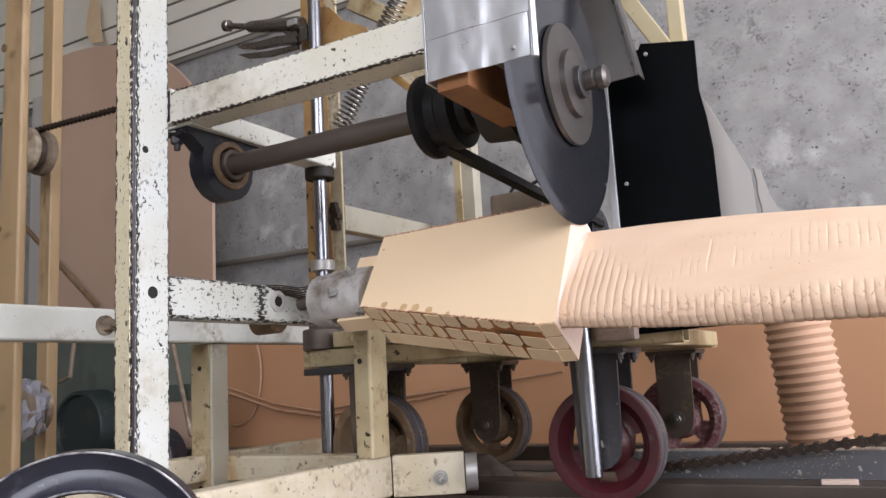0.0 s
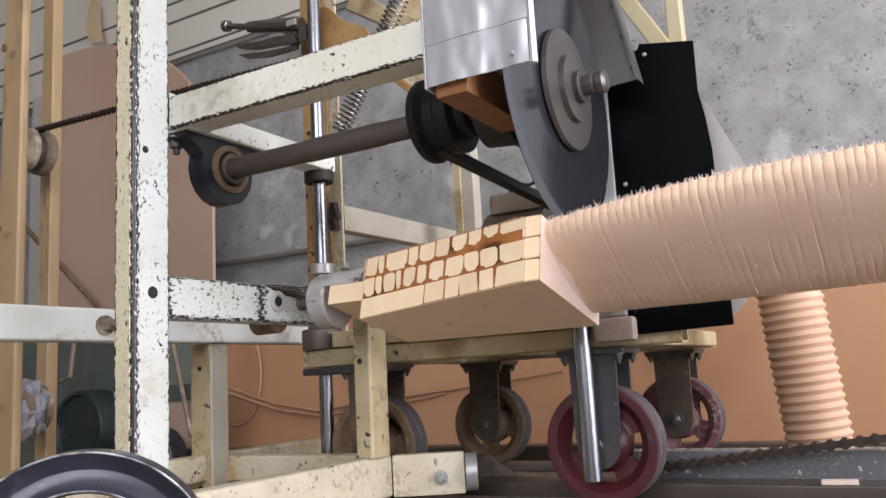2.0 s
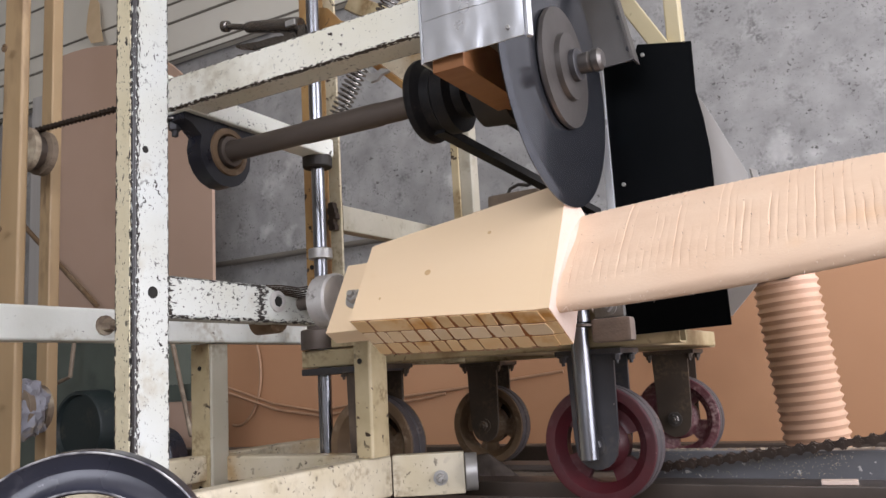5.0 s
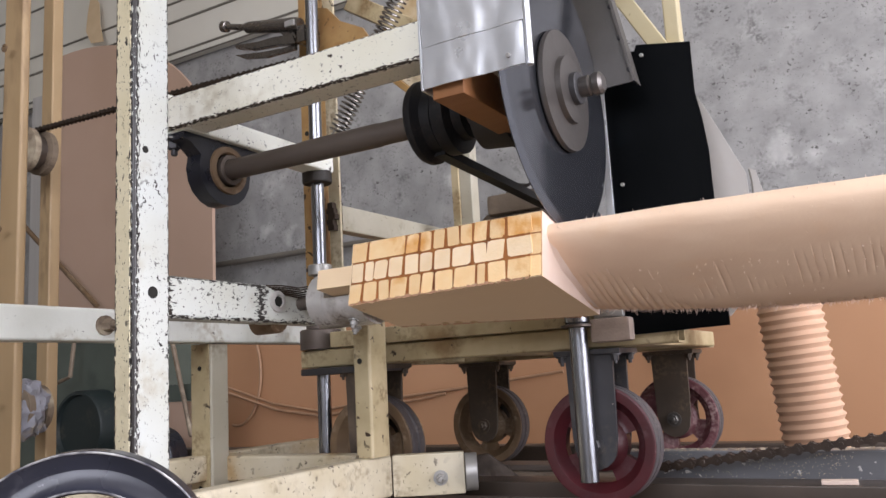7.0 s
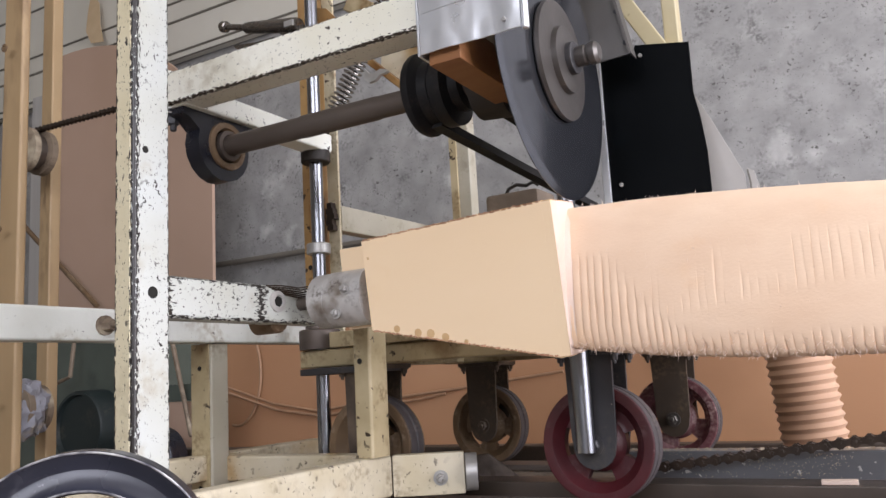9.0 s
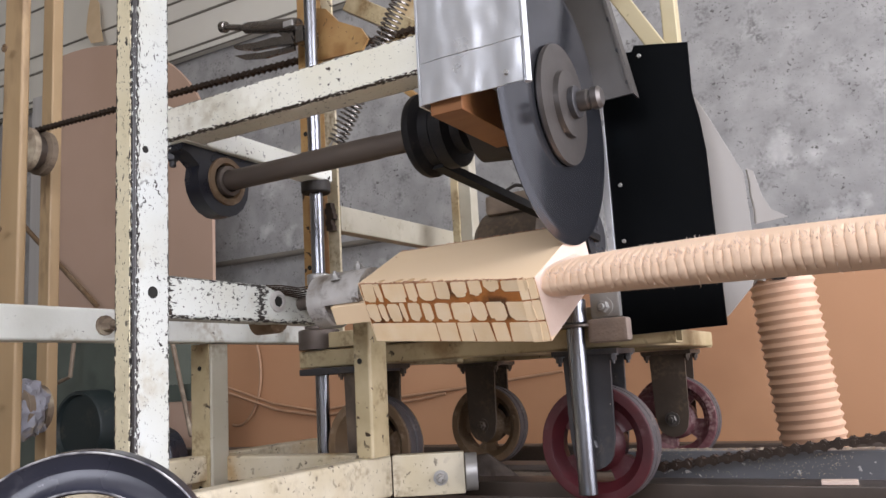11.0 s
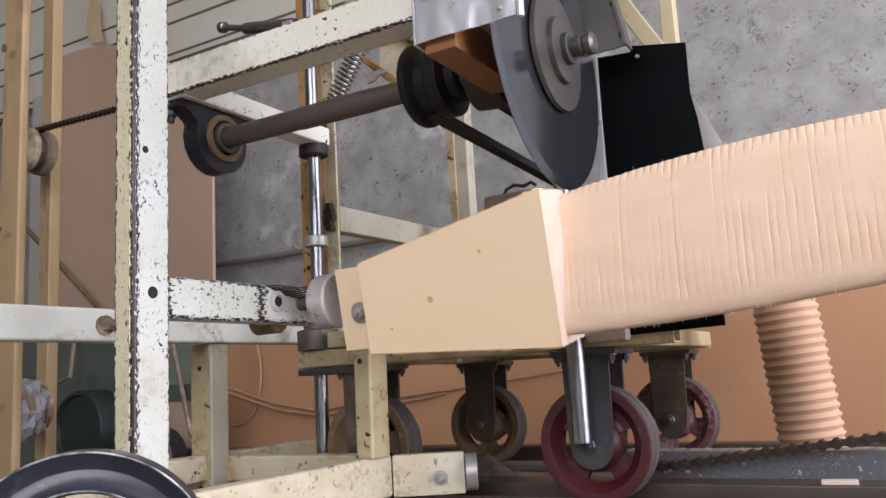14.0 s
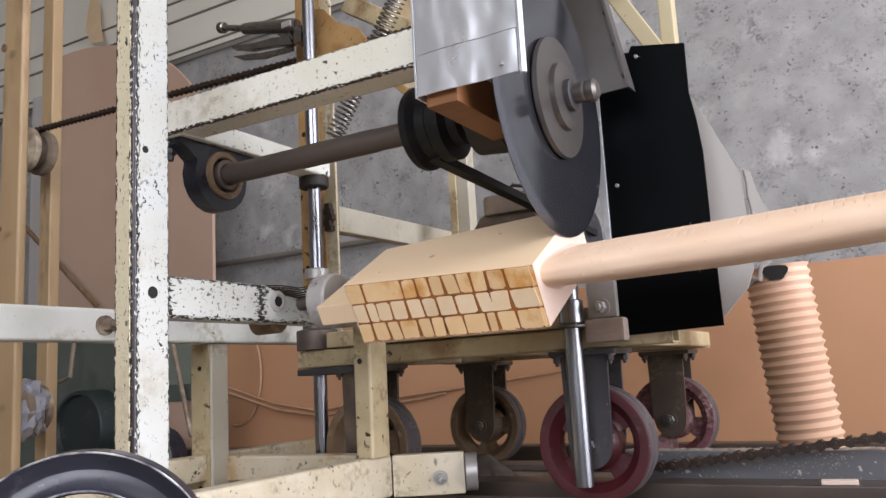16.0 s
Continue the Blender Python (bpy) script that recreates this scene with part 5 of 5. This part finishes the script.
    for r0, r1 in zip(rings, rings[1:]):
        for k in range(n):
            bm.faces.new((r0[k], r0[(k + 1) % n], r1[(k + 1) % n], r1[k]))
    bm.faces.new(rings[-1])
    part("carved_blade", bm, M_CUT, wp, "pale wood blade scored by the cutter")
    # sawn shoulder face on the moving end
    bm = B()
    outer, inner = [], []
    hw, hh = (ew1 - ew0) / 2, (eh1 - eh0) / 2
    cw, ch = (ew1 + ew0) / 2, (eh1 + eh0) / 2
    for k in range(n):
        an = 2 * math.pi * k / n
        w, h = section(XE, an)
        ox, oy = w - cw, h - ch
        sc = min(hw / max(abs(ox), 1e-6), hh / max(abs(oy), 1e-6))
        outer.append((cw + ox * max(1.0, sc) * 0.999, ch + oy * max(1.0, sc) * 0.999))
        inner.append((w * 0.97, h * 0.97))
    ro = [bm.verts.new((XE + 0.0003, *p)) for p in outer]
    rm = [bm.verts.new((XE + 0.002, o[0] * 0.12 + q[0] * 0.88, o[1] * 0.12 + q[1] * 0.88)) for o, q in zip(outer, inner)]
    ri = [bm.verts.new((XE + 0.010, *q)) for q in inner]
    for r0, r1 in ((ro, rm), (rm, ri)):
        for k in range(n):
            bm.faces.new((r0[k], r0[(k + 1) % n], r1[(k + 1) % n], r1[k]))
    part("shoulder", bm, M_SHOULDER, end, "freshly sawn pale shoulder")
    # torn fibres along the blade's edges
    bm = B()
    rnd = random.Random(3)
    for count in range(1420):
        x = rnd.uniform(XR + 0.02, X1 - 0.02)
        an = (math.pi - 0.38 if rnd.random() < 0.90 else 0.0) + rnd.gauss(0.0, 0.17)
        flat = count >= 900
        if flat:
            # flecks sit on the score lines of the broad face
            x = XR + 0.002 + pitch * round((x - XR) / pitch) + rnd.uniform(0, 0.001)
            an = math.pi * rnd.uniform(1.12, 1.88) if count < 1250 else math.pi * (0.45 + 0.10 * rnd.gauss(0, 1) ** 2 * 0.5 + 0.02 * math.sin(x * 47))
        w, h = section(x, an)
        p = Vector((x, w, h))
        c = Vector((x, *section(x, an + 0.05))) - p
        nn = outward(x, an)
        o = Vector((0, nn.x, nn.y))
        ln = rnd.uniform(0.0016, 0.0048) * (1.8 if rnd.random() < 0.2 else 1.0)
        if flat:
            ln *= 0.5
        tip = p + o * ln + Vector((rnd.uniform(-1, 1) * ln * 0.6, 0, 0)) + c.normalized() * rnd.uniform(-1, 1) * ln * 0.5
        s = Vector((rnd.uniform(0.0004, 0.0009), 0, 0))
        e = c.normalized() * 0.0007
        v = [bm.verts.new(q) for q in (p - s - o * 0.002, p + s - o * 0.002, p + e - o * 0.002, tip)]
        for q in ((0, 1, 3), (1, 2, 3), (2, 0, 3)):
            bm.faces.new([v[j] for j in q])
    tagged(part("torn_fibre", bm, M_SHOULDER, wp, "torn wood fibres", smooth=False), kind="stuff")
    return wp, end


BLANK, CUT_END = workpiece()


# ---- foreground wheel ----
def hand_wheel():
    hw = empty("hand_wheel", "black moulded wheel with worn shiny rim edges", "wheel")
    hw.matrix_basis = pose(-0.562, 0.42, 0.664, 0, 0, 42)
    R = 0.098
    bm = B()
    lathe(bm, (0, -0.03, 0), (0, 0.03, 0), [(0.003, R), (0.0, R - 0.0015), (0.001, R - 0.0035), (0.006, R - 0.008), (0.009, R - 0.014), (0.008, R - 0.021), (0.004, R - 0.026), (0.001, R - 0.0275), (0.001, R - 0.0295), (0.004, R - 0.031), (0.026, R - 0.031), (0.028, R - 0.028), (0.028, R - 0.002), (0.026, R)], 96, closed=False)
    part("rim", bm, M_WHEEL, hw)
    for k in range(3):
        a = radians(30 + 120 * k)
        part("spoke", tube(B(), (0.018 * math.cos(a), 0, 0.018 * math.sin(a)), ((R - 0.027) * math.cos(a), 0, (R - 0.027) * math.sin(a)), 0.014, 0.022, wall=0.004, up=(0, 1, 0)), M_WHEEL, hw)
    for rad in (R - 0.001, R - 0.0288):
        part("worn_edge", lathe(B(), (0, -0.0312, 0), (0, 1, 0), [(0, rad - 0.0008), (-0.0005, rad), (0, rad + 0.0008), (0.002, rad + 0.0005), (0.002, rad - 0.0005)], 96, closed=False), M_RUBBED, hw, "worn shiny rim edge")
    part("hub", lathe(B(), (0, -0.025, 0), (0, 0.03, 0), [(0, 0.015), (0.002, 0.022), (0.05, 0.022), (0.052, 0.015)], 28), M_WHEEL, hw)
    part("axle", rod(B(), (0, 0.0, 0), (0, 0.315, 0), 0.009), M_STEEL, hw)


hand_wheel()


# ---- what moves ----
PERIOD = 10.146
FEED = -0.00092
# lift of the cutting head over one turn of the blank, in metres above its lowest place
LIFT = [(0.0, 0.0254), (0.5, 0.0068), (1.0, 0.0), (1.5, 0.0052), (2.0, 0.0190), (2.5, 0.0382), (3.0, 0.0566), (3.5, 0.0691), (4.0, 0.0735),
        (4.354, 0.0679), (4.854, 0.0537), (5.354, 0.0332), (5.854, 0.0112), (6.2, 0.0035), (6.5, 0.0035), (7.0, 0.0181), (7.5, 0.0373),
        (8.0, 0.0522), (8.5, 0.0608), (9.0, 0.0589), (9.4, 0.0505), (9.8, 0.0365)]


def motions():
    ts = [i * 0.5 for i in range(33)]
    walk(CARRIAGE, [(t, pose(FEED * (t - 1), 0, 0)) for t in (0.0, 8.0, 16.0)])
    walk(PLIERS, [(t, pose(FEED * (t - 1), 0, 0)) for t in (0.0, 8.0, 16.0)])
    for w in WHEELS:
        x, y, z = w.location
        walk(w, [(t, pose(x, y, z, 0, math.degrees(FEED * (t - 1) / 0.0875), 0)) for t in (0.0, 8.0, 16.0)])
    rows = [(t + turn * PERIOD, h) for turn in (0, 1) for t, h in LIFT]
    before = [r for r in rows if r[0] < 16.0]
    after = rows[len(before)]
    k = (16.0 - before[-1][0]) / (after[0] - before[-1][0])
    before.append((16.0, before[-1][1] + k * (after[1] - before[-1][1])))
    walk(HEAD, [(t, pose(FEED * (t - 1), 0, h)) for t, h in before])
    walk(BLANK, [(t, pose(0, 0.95, 0.9261, 25 - (t - 0.9) * 360 / PERIOD, -0.45, 0)) for t in ts])
    walk(CUT_END, [(t, pose(FEED * (t - 1), 0, 0)) for t in (0.0, 8.0, 16.0)])
    x, y, z = DISC.location
    walk(DISC, [(i * 0.1, pose(x, y, z, -84 * i, 0, 0)) for i in range(161)])


motions()
